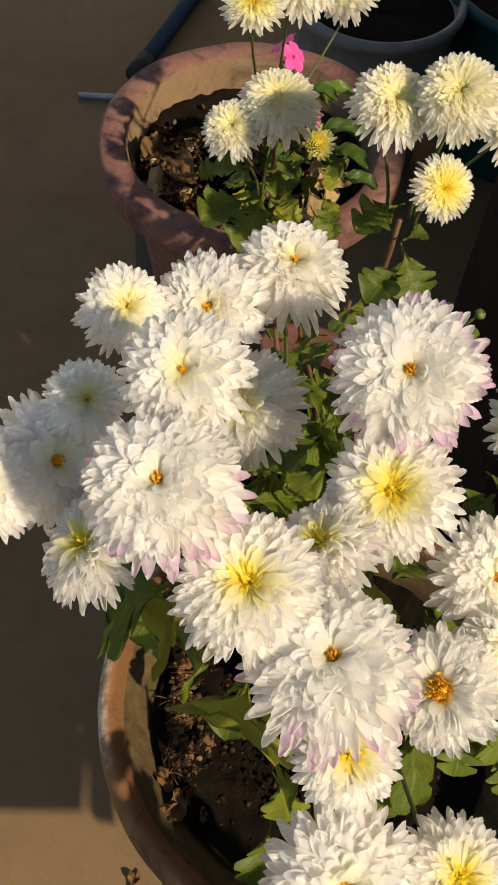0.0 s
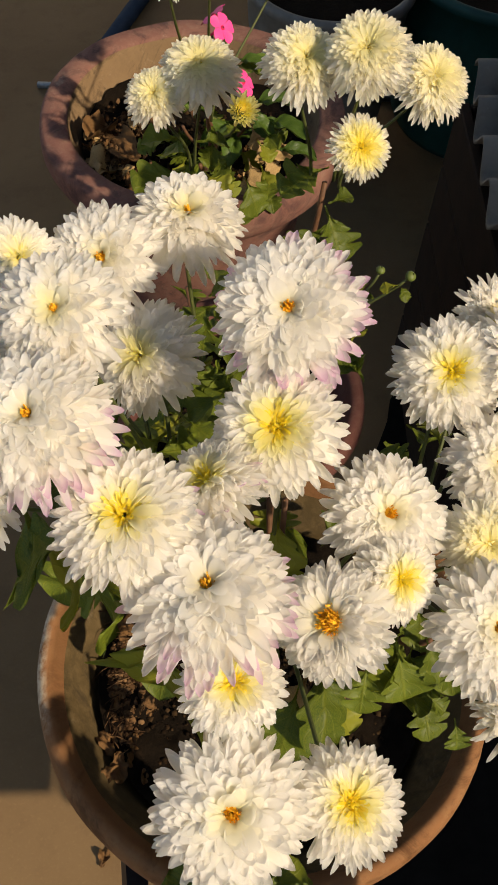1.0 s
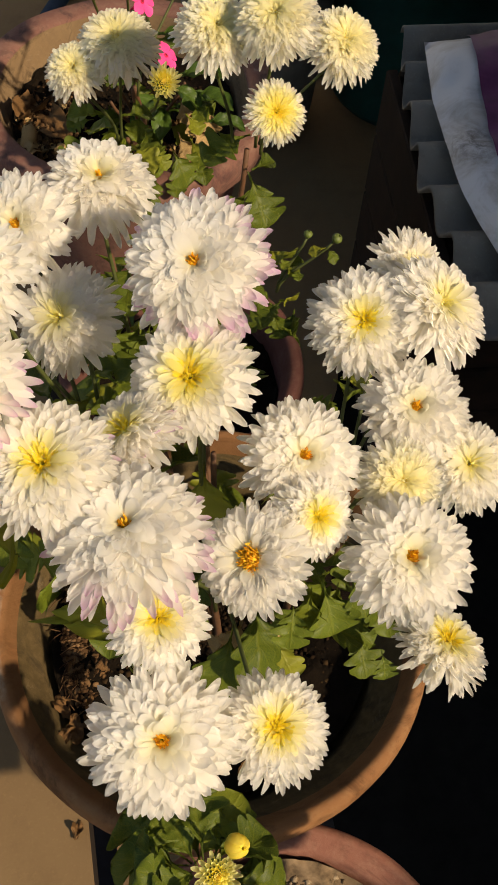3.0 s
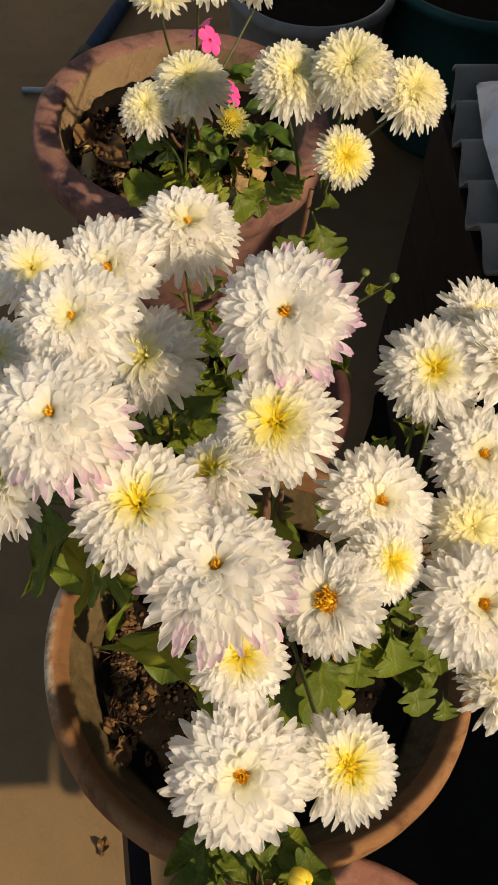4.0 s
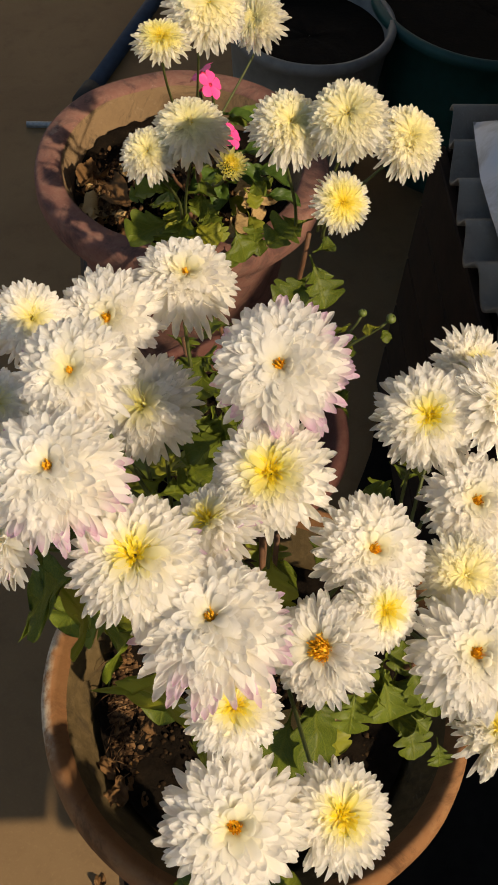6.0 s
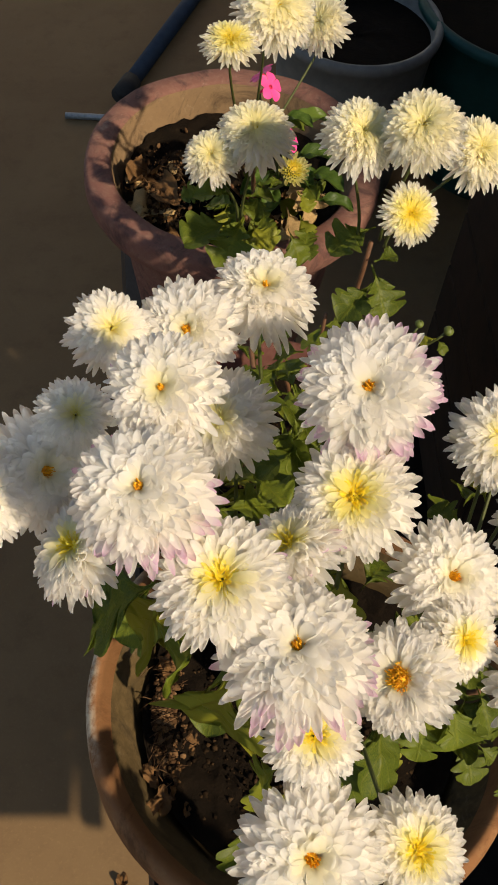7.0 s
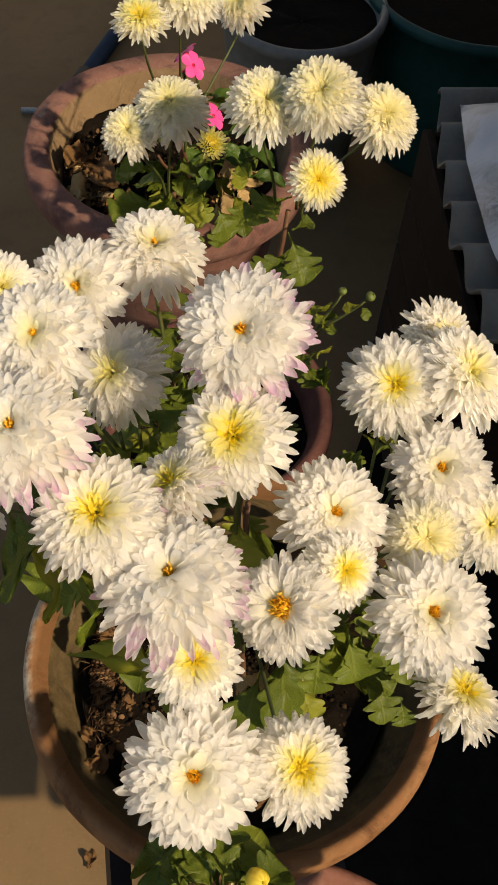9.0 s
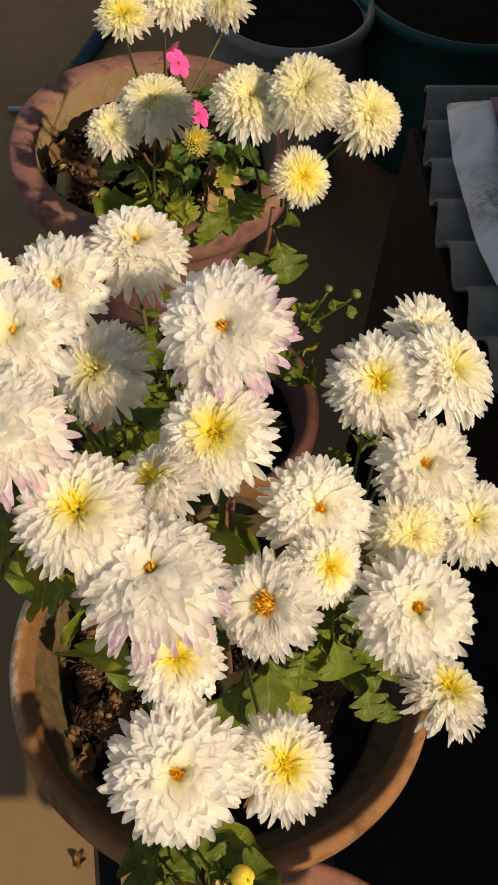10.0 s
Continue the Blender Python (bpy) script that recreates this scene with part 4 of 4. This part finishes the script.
put_leaf(NEAR, (0.087, 0.015, 0.158), (0.033, -0.004, 0.000), 0.039, 2)
put_leaf(NEAR, (0.069, 0.016, 0.169), (-0.021, -0.013, 0.013), 0.033, 0)
put_leaf(NEAR, (0.077, 0.021, 0.149), (0.027, 0.021, -0.008), 0.041, 2)

# sunlit leaves in the gap between the flowers
r9 = random.Random(12)
for k in range(14):
    put_leaf(LEFT, (0.064 + r9.gauss(0, 0.009), 0.352 - 0.0045 * k + r9.gauss(0, 0.006), 0.318 - 0.002 * k + r9.gauss(0, 0.008)), (r9.gauss(0, 0.6), -0.8, r9.uniform(-0.6, 0.1)), r9.uniform(0.026, 0.042), k % 5, roll=r9.gauss(0.3, 0.4))

# leaves at the foot of the two green buds
r8 = random.Random(5)
for k in range(11):
    a = r8.uniform(0, 6.283)
    put_leaf(MID, (0.187 + r8.gauss(0, 0.008), 0.556 + r8.gauss(0, 0.012), 0.035 + r8.uniform(-0.03, 0.03)), (math.cos(a), math.sin(a), r8.uniform(-0.5, 0.2)), r8.uniform(0.026, 0.040), (0, 2, 3)[k % 3], roll=r8.gauss(0, 0.4))

# a tuft of young leaves round the opening buds
r7 = random.Random(77)
for k in range(15):
    a = radians(-20 + 240 * k / 14) + r7.gauss(0, 0.12)
    put_leaf(NEAR, (0.074 + 0.010 * math.cos(a), 0.008 + 0.008 * math.sin(a), r7.uniform(0.15, 0.20)), (math.cos(a), math.sin(a) * 0.8, r7.uniform(-0.25, 0.35)), r7.uniform(0.036, 0.054), (0, 2, 0, 3)[k % 4], roll=r7.gauss(0, 0.3))

put_leaf(CENTRE, (0.140, 0.158, 0.262), (0.5, -0.6, -0.3), 0.030, 4)
put_leaf(CENTRE, (0.146, 0.148, 0.268), (-0.2, -0.8, -0.3), 0.034, 4)
put_leaf(RIGHT, (0.170, 0.158, 0.262), (0.3, -0.8, -0.2), 0.032, 1)
put_leaf(RIGHT, (0.176, 0.150, 0.252), (0.6, -0.5, -0.3), 0.028, 4)

# withered leaves that still hang on the stems
for at, way, size in (((0.108, 0.152, 0.215), (-0.3, -0.6, -0.7), 0.034), ((0.118, 0.150, 0.205), (0.2, -0.5, -0.8), 0.030), ((0.125, 0.160, 0.200), (0.5, -0.6, -0.5), 0.032), ((0.100, 0.150, 0.195), (-0.6, -0.3, -0.6), 0.028), ((0.133, 0.905, -0.005), (0.4, -0.6, -0.6), 0.034), ((0.140, 0.890, 0.010), (0.1, -0.6, -0.8), 0.036)):
    put_leaf(BACK if at[1] > 0.5 else CENTRE, at, way, size, 1, DRY_PALE, "withered_leaf", "shrivelled pale brown leaf", 0.5)

# green growth below the flowers; the NEAR leaves out of view are added shade casters
for plant, root, lo, hi, count, size, seed in (
        (LEFT, LEFT_ROOT, (-0.03, 0.22, 0.06), (0.075, 0.36, 0.23), 14, 0.048, 1), (CENTRE, CENTRE_ROOT, (0.03, 0.12, 0.03), (0.15, 0.33, 0.26), 14, 0.05, 2),
        (RIGHT, RIGHT_ROOT, (0.13, 0.16, 0.04), (0.23, 0.33, 0.22), 24, 0.04, 3), (BACK, BACK_ROOT, (0.0, 0.79, -0.03), (0.13, 0.93, 0.05), 34, 0.034, 4), (BACK, BACK_ROOT, (0.02, 0.70, 0.03), (0.09, 0.80, 0.13), 14, 0.034, 8),
        (MID, MID_ROOT, (0.06, 0.52, -0.06), (0.15, 0.60, 0.14), 16, 0.036, 5), (NEAR, NEAR_ROOT, (0.06, -0.24, 0.06), (0.30, -0.08, 0.29), 130, 0.06, 6), (CENTRE, CENTRE_ROOT, (0.03, 0.30, 0.12), (0.10, 0.41, 0.29), 40, 0.034, 7)):
    r3 = random.Random(seed)
    for _ in range(count):
        p = Vector([r3.uniform(a, b) for a, b in zip(lo, hi)])
        out = Vector((p.x - root[0], p.y - root[1], 0)) + Vector((r3.gauss(0, 0.05), r3.gauss(0, 0.05), 0))
        put_leaf(plant, p, (out.x, out.y, r3.uniform(-0.05, 0.02)), size * r3.uniform(0.75, 1.25), r3.randint(0, 4), roll=r3.gauss(0, 0.35))
    for _ in range(3):
        q = Vector([r3.uniform(a, b) for a, b in zip(lo, hi)])
        q.z = hi[2]
        pts = bend(root, q, 0.5, (0, 0, 0), 8)
        v, f = tube([p - Vector(root) for p in pts], [0.0024 * (1.2 - 0.4 * i / 7) for i in range(8)], 7)
        under(new("stem", mesh_of("stem", v, f, STEM_BROWN)), plant)


# ---- vinca in the back pot ----
def vinca():
    root = thing("vinca_plant", (0.095, 0.95, -0.072), "pink vinca with glossy green leaves in rosy pot", "flowering plant")
    base = Vector(root.location)
    for at, face in (((0.067, 0.83, 0.192), (0.6, -0.35, 0.65)), ((0.058, 0.855, 0.190), (-0.6, 0.3, 0.7)), ((0.088, 0.80, 0.150), (0.6, -0.2, 0.65))):
        at = Vector(at)
        head = new("flower", mesh_of("eye", *lathe([(0.001, 0.0015), (0.0022, 0.001), (0.0026, -0.004), (0.001, -0.02)], 10), VINCA_EYE))
        head.matrix_basis = Matrix.Translation(at - base) @ frame_of(face, 0.4).to_4x4()
        under(head, root, "open pink five-petalled flower")
        for k in range(5):
            v, uv, f = petal_data(0.46, 0.10, 0.05, -0.05, base_w=0.25, round_from=0.55)
            me = bpy.data.meshes.get("vinca_petal") or mesh_of("vinca_petal", v, f, VINCA, uv)
            p = new("petal", me)
            p.matrix_basis = Matrix.Rotation(k * 1.2566, 4, "Z") @ Matrix.Translation((0.0015, 0, 0)) @ Matrix.Diagonal((0.0148, 0.0148, 0.0148, 1))
            p.parent = head
        pts = bend(base, at - Vector(face).normalized() * 0.018, 0.5, (0, 0, 0), 8)
        v, f = tube([p - base for p in pts], [0.0018] * 8, 7)
        under(new("stem", mesh_of("stem", v, f, STEM)), root)
    r4 = random.Random(21)
    v, uv, f = leaf_data(0.0, 0.0, 0.3, 0.25, 0.0)
    me = mesh_of("leaf", v, f, LEAF_GLOSSY, uv)
    for _ in range(10):
        h = r4.uniform(0.04, 0.15)
        a = r4.uniform(-2.6, 0.9)
        ob = new("leaf", me)
        d = Vector((math.cos(a), math.sin(a), r4.uniform(-0.2, 0.5))).normalized()
        up = (Vector((0, 0, 1)) - d * d.z).normalized()
        m = Matrix.Identity(3)
        m.col[0], m.col[1], m.col[2] = d, up.cross(d), up
        s = r4.uniform(0.045, 0.065)
        ob.matrix_basis = Matrix.Translation(Vector((-0.012 * h / 0.15, -0.09 * h / 0.15, h))) @ m.to_4x4() @ Matrix.Diagonal((s, s * 0.52, s, 1))
        ob.parent = root
    for at, way, size in (((0.112, 0.870, 0.050), (0.7, -0.5, 0.25), 0.062), ((0.120, 0.835, 0.036), (0.95, -0.15, 0.1), 0.058), ((0.080, 0.860, 0.110), (0.9, 0.5, 0.2), 0.070), ((0.088, 0.850, 0.085), (0.95, -0.1, 0.3), 0.064), ((0.055, 0.870, 0.060), (-0.95, 0.3, 0.05), 0.075), ((0.075, 0.845, 0.145), (0.8, -0.4, 0.3), 0.045), ((0.060, 0.850, 0.160), (-0.6, -0.5, -0.3), 0.050)):
        d = Vector(way).normalized()
        up = (Vector((0, 0, 1)) - d * d.z).normalized()
        m = Matrix.Identity(3)
        m.col[0], m.col[1], m.col[2] = d, up.cross(d), up
        ob = new("leaf", me)
        ob.matrix_basis = Matrix.Translation(Vector(at) - base) @ m.to_4x4() @ Matrix.Diagonal((size, size * 0.48, size, 1))
        ob.parent = root
    return root


vinca()
for at, way, size in (((0.100, 0.845, 0.012), (0.2, -0.8, -0.4), 0.040), ((0.108, 0.860, 0.030), (0.5, -0.5, -0.6), 0.036), ((0.095, 0.835, 0.000), (-0.2, -0.8, -0.5), 0.036), ((0.115, 0.850, 0.010), (0.7, -0.4, -0.5), 0.034), ((0.104, 0.870, 0.042), (0.1, -0.7, -0.6), 0.034)):
    put_leaf(BACK, at, way, size, 4, DRY_PALE, "withered_leaf", "shrivelled pale brown leaf", 0.6)


# ---- clods of crumbly soil heaped by the pot walls ----
CLODS = crumb_material("soil_clods", (0.030, 0.015, 0.007), (0.105, 0.056, 0.026), (0.20, 0.115, 0.055))
r5 = random.Random(44)


def clod_heap(pot_root, centre, half, z, count, big, label):
    """Lumps of dry soil and fibre, some of them rooted together."""
    verts, faces, base = [], [], Vector(pot_root.location)
    ico = bmesh.new()
    bmesh.ops.create_icosphere(ico, subdivisions=2, radius=1)
    unit = [v.co.copy() for v in ico.verts]
    tris = [tuple(v.index for v in f.verts) for f in ico.faces]
    ico.free()
    for _ in range(count):
        u, w = r5.gauss(0, 0.45), r5.gauss(0, 0.5)
        s = big * (0.18 + 0.82 * r5.random() ** 3)
        p = Vector((centre[0] + u * half[0], centre[1] + w * half[1], z + 0.016 * math.exp(-u * u - w * w) + s * 0.2)) - base
        if p.x * p.x + p.y * p.y > 0.135 ** 2:
            continue
        k, mark = len(verts), r5.uniform(0, 90)
        turn = Euler((r5.uniform(0, 6), r5.uniform(0, 6), r5.uniform(0, 6))).to_matrix() @ Matrix.Diagonal((1.25, 0.9, 0.65))
        for v in unit:
            verts.append(p + turn @ (v * s * (1 + 0.35 * noise.noise(v * 1.6 + Vector((mark, 0, 0))) + 0.3 * noise.noise(v * 4 + Vector((0, mark, 0))))))
        faces.extend(tuple(k + q for q in t) for t in tris)
    # thin dry roots
    for _ in range(40):
        a = r5.uniform(0, 6.283)
        p = Vector((centre[0] + r5.gauss(0, 0.5) * half[0], centre[1] + r5.gauss(0, 0.5) * half[1], z + 0.018)) - base
        d = Vector((math.cos(a), math.sin(a), r5.uniform(-0.2, 0.5))) * r5.uniform(0.008, 0.022)
        v, f = tube([p, p + d * 0.5 + Vector((0, 0, 0.004)), p + d], [0.0005, 0.0005, 0.0003], 4)
        k = len(verts)
        verts.extend(v)
        faces.extend(tuple(k + q for q in face) for face in f)
    tagged(under(new("crumbly_soil", mesh_of("crumbly_soil", verts, faces, CLODS)), pot_root, label), kind="stuff")


clod_heap(FRONT_POT, (-0.030, 0.230), (0.020, 0.080), -0.048, 1300, 0.0038, "crumbly brown soil heaped by the wall")
clod_heap(BACK_POT, (-0.062, 0.925), (0.045, 0.075), -0.052, 800, 0.0040, "crumbly brown soil and leaf mould")

# ---- dry leaves on the soil ----
def dry_leaf_mesh(seed):
    """A crumpled leaf, 1 long, with folds and a torn outline."""
    verts, faces = [], []
    n, m = 16, 10
    for i in range(n + 1):
        u = i / n
        h = 0.33 * math.sin(math.pi * (0.04 + 0.92 * u)) ** 0.75
        for j in range(m + 1):
            v = 2 * j / m - 1
            y = h * v * (1 + 0.45 * noise.noise((u * 4.5, seed * 3.1, 1.0 if v > 0 else 5.0)))
            z = 0.30 * noise.noise((u * 2.6 + seed, y * 4.0, 2.0)) + 0.11 * noise.noise((u * 8 + seed, y * 11, 3.0)) + (1.6 + 0.8 * math.sin(seed)) * y * y
            x = u - 0.5 + 0.10 * noise.noise((u * 3, y * 6, seed * 1.7))
            verts.append((x, y * (0.85 + 0.2 * math.sin(seed * 2 + u * 4)), z))
    for i in range(n):
        for j in range(m):
            a = i * (m + 1) + j
            faces.append((a, a + m + 1, a + m + 2, a + 1))
    return verts, faces


DRY_MESHES = [mesh_of("dry_leaf", *dry_leaf_mesh(s), DRY if s % 3 else DRY_PALE) for s in range(1, 8)]


def litter(centre, half, z, count, seed, where):
    r6 = random.Random(seed)
    for k in range(count):
        p = (centre[0] + r6.uniform(-half[0], half[0]), centre[1] + r6.uniform(-half[1], half[1]), z + r6.uniform(0.0, 0.018))
        s = r6.uniform(0.010, 0.026)
        ob = new("dry_leaf", r6.choice(DRY_MESHES if where == "rosy pot" else DRY_MESHES[:2] + DRY_MESHES[3:5]))
        ob.matrix_basis = Matrix.Translation(p) @ Euler((r6.gauss(0, 0.5), r6.gauss(0, 0.5), r6.uniform(0, 6.28))).to_matrix().to_4x4() @ Matrix.Diagonal((s, s, s, 1))
        tagged(ob, "curled brown dry leaf on the soil of " + where, "dry leaf", "dry leaves on " + where)


litter((-0.075, 0.92), (0.030, 0.075), -0.052, 46, 31, "rosy pot")
litter((-0.020, 0.215), (0.022, 0.066), -0.040, 14, 32, "aged pot")
litter((0.11, 0.88), (0.04, 0.05), -0.050, 20, 33, "rosy pot")
litter((0.12, 0.13), (0.03, 0.03), -0.05, 8, 34, "aged pot")


def lone_dry_leaf(at, size, turn, mesh, label):
    ob = new("dry_leaf", mesh)
    ob.matrix_basis = Matrix.Translation(at) @ Euler(turn).to_matrix().to_4x4() @ Matrix.Diagonal((size, size, size, 1))
    return tagged(ob, label, "dry leaf")


lone_dry_leaf((-0.078, 0.889, -0.036), 0.060, (0.5, 0.3, 1.3), DRY_MESHES[2], "large pale brown dry leaf curled on dark soil")
lone_dry_leaf((-0.058, 0.925, -0.036), 0.075, (-0.4, 0.2, 1.9), DRY_MESHES[3], "large crumpled brown dry leaf on dark soil")
lone_dry_leaf((-0.088, 0.950, -0.034), 0.062, (0.2, 0.6, 0.9), DRY_MESHES[0], "crumpled brown dry leaf against the pot wall")
lone_dry_leaf((-0.113, 0.190, FLOOR_Z + 0.005), 0.030, (0.1, 0.1, 1.4), DRY_MESHES[4], "small curled dry leaf on the concrete floor")


# ---- corrugated sheet, sack and box in the shade ----
def corrugated_sheet():
    nx, ny = 14, 130
    lo, hi = (0.425, 0.42), (1.10, 1.19)
    verts, faces = [], []
    for side in (0, 1):
        for j in range(ny + 1):
            y = lo[1] + (hi[1] - lo[1]) * j / ny
            for i in range(nx + 1):
                edge = 0.012 * noise.noise((y * 8, 2.0, 0)) if i == 0 else 0.0
                left = lo[0] + 0.13 * max(0.0, 0.85 - y) + 0.12 * max(0.0, y - 0.93)
                x = left + (hi[0] - left) * i / nx + edge
                z = -0.10 + 0.019 * math.sin(2 * math.pi * ((y - 0.849) / 0.085 + 0.475)) - 0.007 * side + 0.004 * noise.noise((x * 4, y * 4, 3.0))
                verts.append((x, y, z))
    row, half = nx + 1, (nx + 1) * (ny + 1)
    for j in range(ny):
        for i in range(nx):
            a = j * row + i
            faces.append((a, a + 1, a + row + 1, a + row))
            faces.append((half + a, half + a + row, half + a + row + 1, half + a + 1))
    for j in range(ny):
        a = j * row
        faces.append((a, a + row, half + a + row, half + a))
        a = j * row + nx
        faces.append((a, half + a, half + a + row, a + row))
    for i in range(nx):
        faces.append((i, half + i, half + i + 1, i + 1))
        a = ny * row + i
        faces.append((a, a + 1, half + a + 1, half + a))
    ob = new("corrugated_sheet", mesh_of("corrugated_sheet", verts, faces, SHEET))
    return tagged(ob, "grey corrugated cement roofing sheet lying on a box", "roofing sheet")


corrugated_sheet()


def sack_material():
    m = Mat("sack_plastic")
    co = m.coord()
    n = m.noise(14.0, 7.0, 0.7, co, 0.8)
    col = m.mix(m.ramp(n, [(0.46, (0, 0, 0)), (0.70, (0.75, 0.75, 0.75))]), (0.55, 0.54, 0.55), (0.26, 0.21, 0.155))
    # a brown smear of mud
    far = m.add("ShaderNodeVectorMath")
    far.operation = "DISTANCE"
    m.link(co, far.inputs[0])
    far.inputs[1].default_value = (-0.152, -0.012, 0.035)
    blot = m.mix(1.0, m.ramp(far.outputs["Value"], [(0.0, (1, 1, 1)), (0.05, (0, 0, 0))]), m.ramp(m.noise(60.0, 6.0, 0.8, co, 1.0), [(0.40, (0, 0, 0)), (0.62, (1, 1, 1))]), "MULTIPLY")
    col = m.mix(blot, col, (0.06, 0.04, 0.022))
    m.bump(m.noise(24.0, 5.0, 0.6, co), 0.4, 0.006)
    m.set(col, 0.5, 0.35)
    return m.m


def sack_height(u, v):
    edge = max(0.0, (1 - u ** 6) * (1 - v ** 6))
    w = 0.014 * noise.noise((u * 2.3, v * 2.3, 5.0)) + 0.006 * noise.noise((u * 7, v * 7, 1.0))
    return edge, w, (0.040 * edge ** 0.4 + w) if edge > 0.001 else 0.012 + 0.3 * w


def sack_lean(u, v):
    return max(0.0, -u) * (0.050 * max(0.0, -v - 0.1) ** 1.5 + 0.028 * max(0.0, v - 0.45) ** 1.3)


def sack():
    n, verts, faces = 44, [], []
    hx, hy = 0.178, 0.246
    for top in (1, 0):
        for j in range(n + 1):
            for i in range(n + 1):
                u, v = 2 * i / n - 1, 2 * j / n - 1
                edge, w, z = sack_height(u, v)
                x = hx * u + sack_lean(u, v)
                if not top:
                    z = 0.002 + 0.3 * w * edge if edge > 0.001 else z
                verts.append((x, hy * v + 0.02 * u, z))
    half = (n + 1) ** 2
    for j in range(n):
        for i in range(n):
            a = j * (n + 1) + i
            faces.append((a, a + 1, a + n + 2, a + n + 1))
            faces.append((half + a, half + a + n + 1, half + a + n + 2, half + a + 1))
    ob = new("plastic_sack", mesh_of("plastic_sack", verts, faces, sack_material()))
    ob.location = (0.636, 0.888, -0.080)
    verts, faces = [], []
    for j in range(41):
        v = -0.97 + 1.94 * j / 40
        for i in range(6):
            u = (-0.127 + 0.06 * hy * v + 0.016 * i) / hx
            verts.append((hx * u + sack_lean(u, v), hy * v + 0.02 * u, sack_height(u, v)[2] + 0.007))
    for j in range(40):
        for i in range(5):
            a = j * 6 + i
            faces.append((a, a + 1, a + 7, a + 6))
    under(new("printed_stripe", mesh_of("printed_stripe", verts, faces, plain("purple_print", (0.10, 0.022, 0.075), 0.5, 0.3, 0, 50, 0.25))), ob, "dull purple printed stripe")
    return tagged(ob, "dirty white woven plastic sack with a purple stripe", "sack")


sack()


def crate():
    root = thing("wooden_box", (0.72, 0.96, FLOOR_Z), "weathered dark brown wooden box under the sheet", "box")
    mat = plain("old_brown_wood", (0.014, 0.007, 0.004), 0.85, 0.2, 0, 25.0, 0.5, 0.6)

    def board(lo, hi):
        bm = bmesh.new()
        bmesh.ops.create_cube(bm, size=1)
        for v in bm.verts:
            v.co = Vector([(lo[i] + hi[i]) / 2 + v.co[i] * (hi[i] - lo[i]) for i in range(3)])
        bmesh.ops.bevel(bm, geom=bm.edges[:], offset=0.003, segments=1, affect="EDGES")
        me = bpy.data.meshes.new("board")
        bm.to_mesh(me)
        bm.free()
        me.materials.append(mat)
        under(new("board", me), root)

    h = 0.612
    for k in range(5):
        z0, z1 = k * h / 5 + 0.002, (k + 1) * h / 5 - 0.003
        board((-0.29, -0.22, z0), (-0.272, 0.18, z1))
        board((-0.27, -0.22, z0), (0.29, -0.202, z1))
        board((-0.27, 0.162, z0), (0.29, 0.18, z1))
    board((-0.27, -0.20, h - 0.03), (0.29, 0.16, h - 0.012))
    return root


crate()


def floor_rod():
    v, f = tube([(-0.37, 1.98, 0), (-0.1, 1.97, 0), (0.62, 1.93, 0)], [0.008] * 3, 10)
    ob = new("metal_rod", mesh_of("metal_rod", v, f, plain("dull_steel", (0.22, 0.23, 0.25), 0.45, 0.5, 0.6)))
    ob.location = (0, 0, FLOOR_Z + 0.009)
    return tagged(ob, "dull grey metal rod lying on the concrete floor", "rod")


floor_rod()
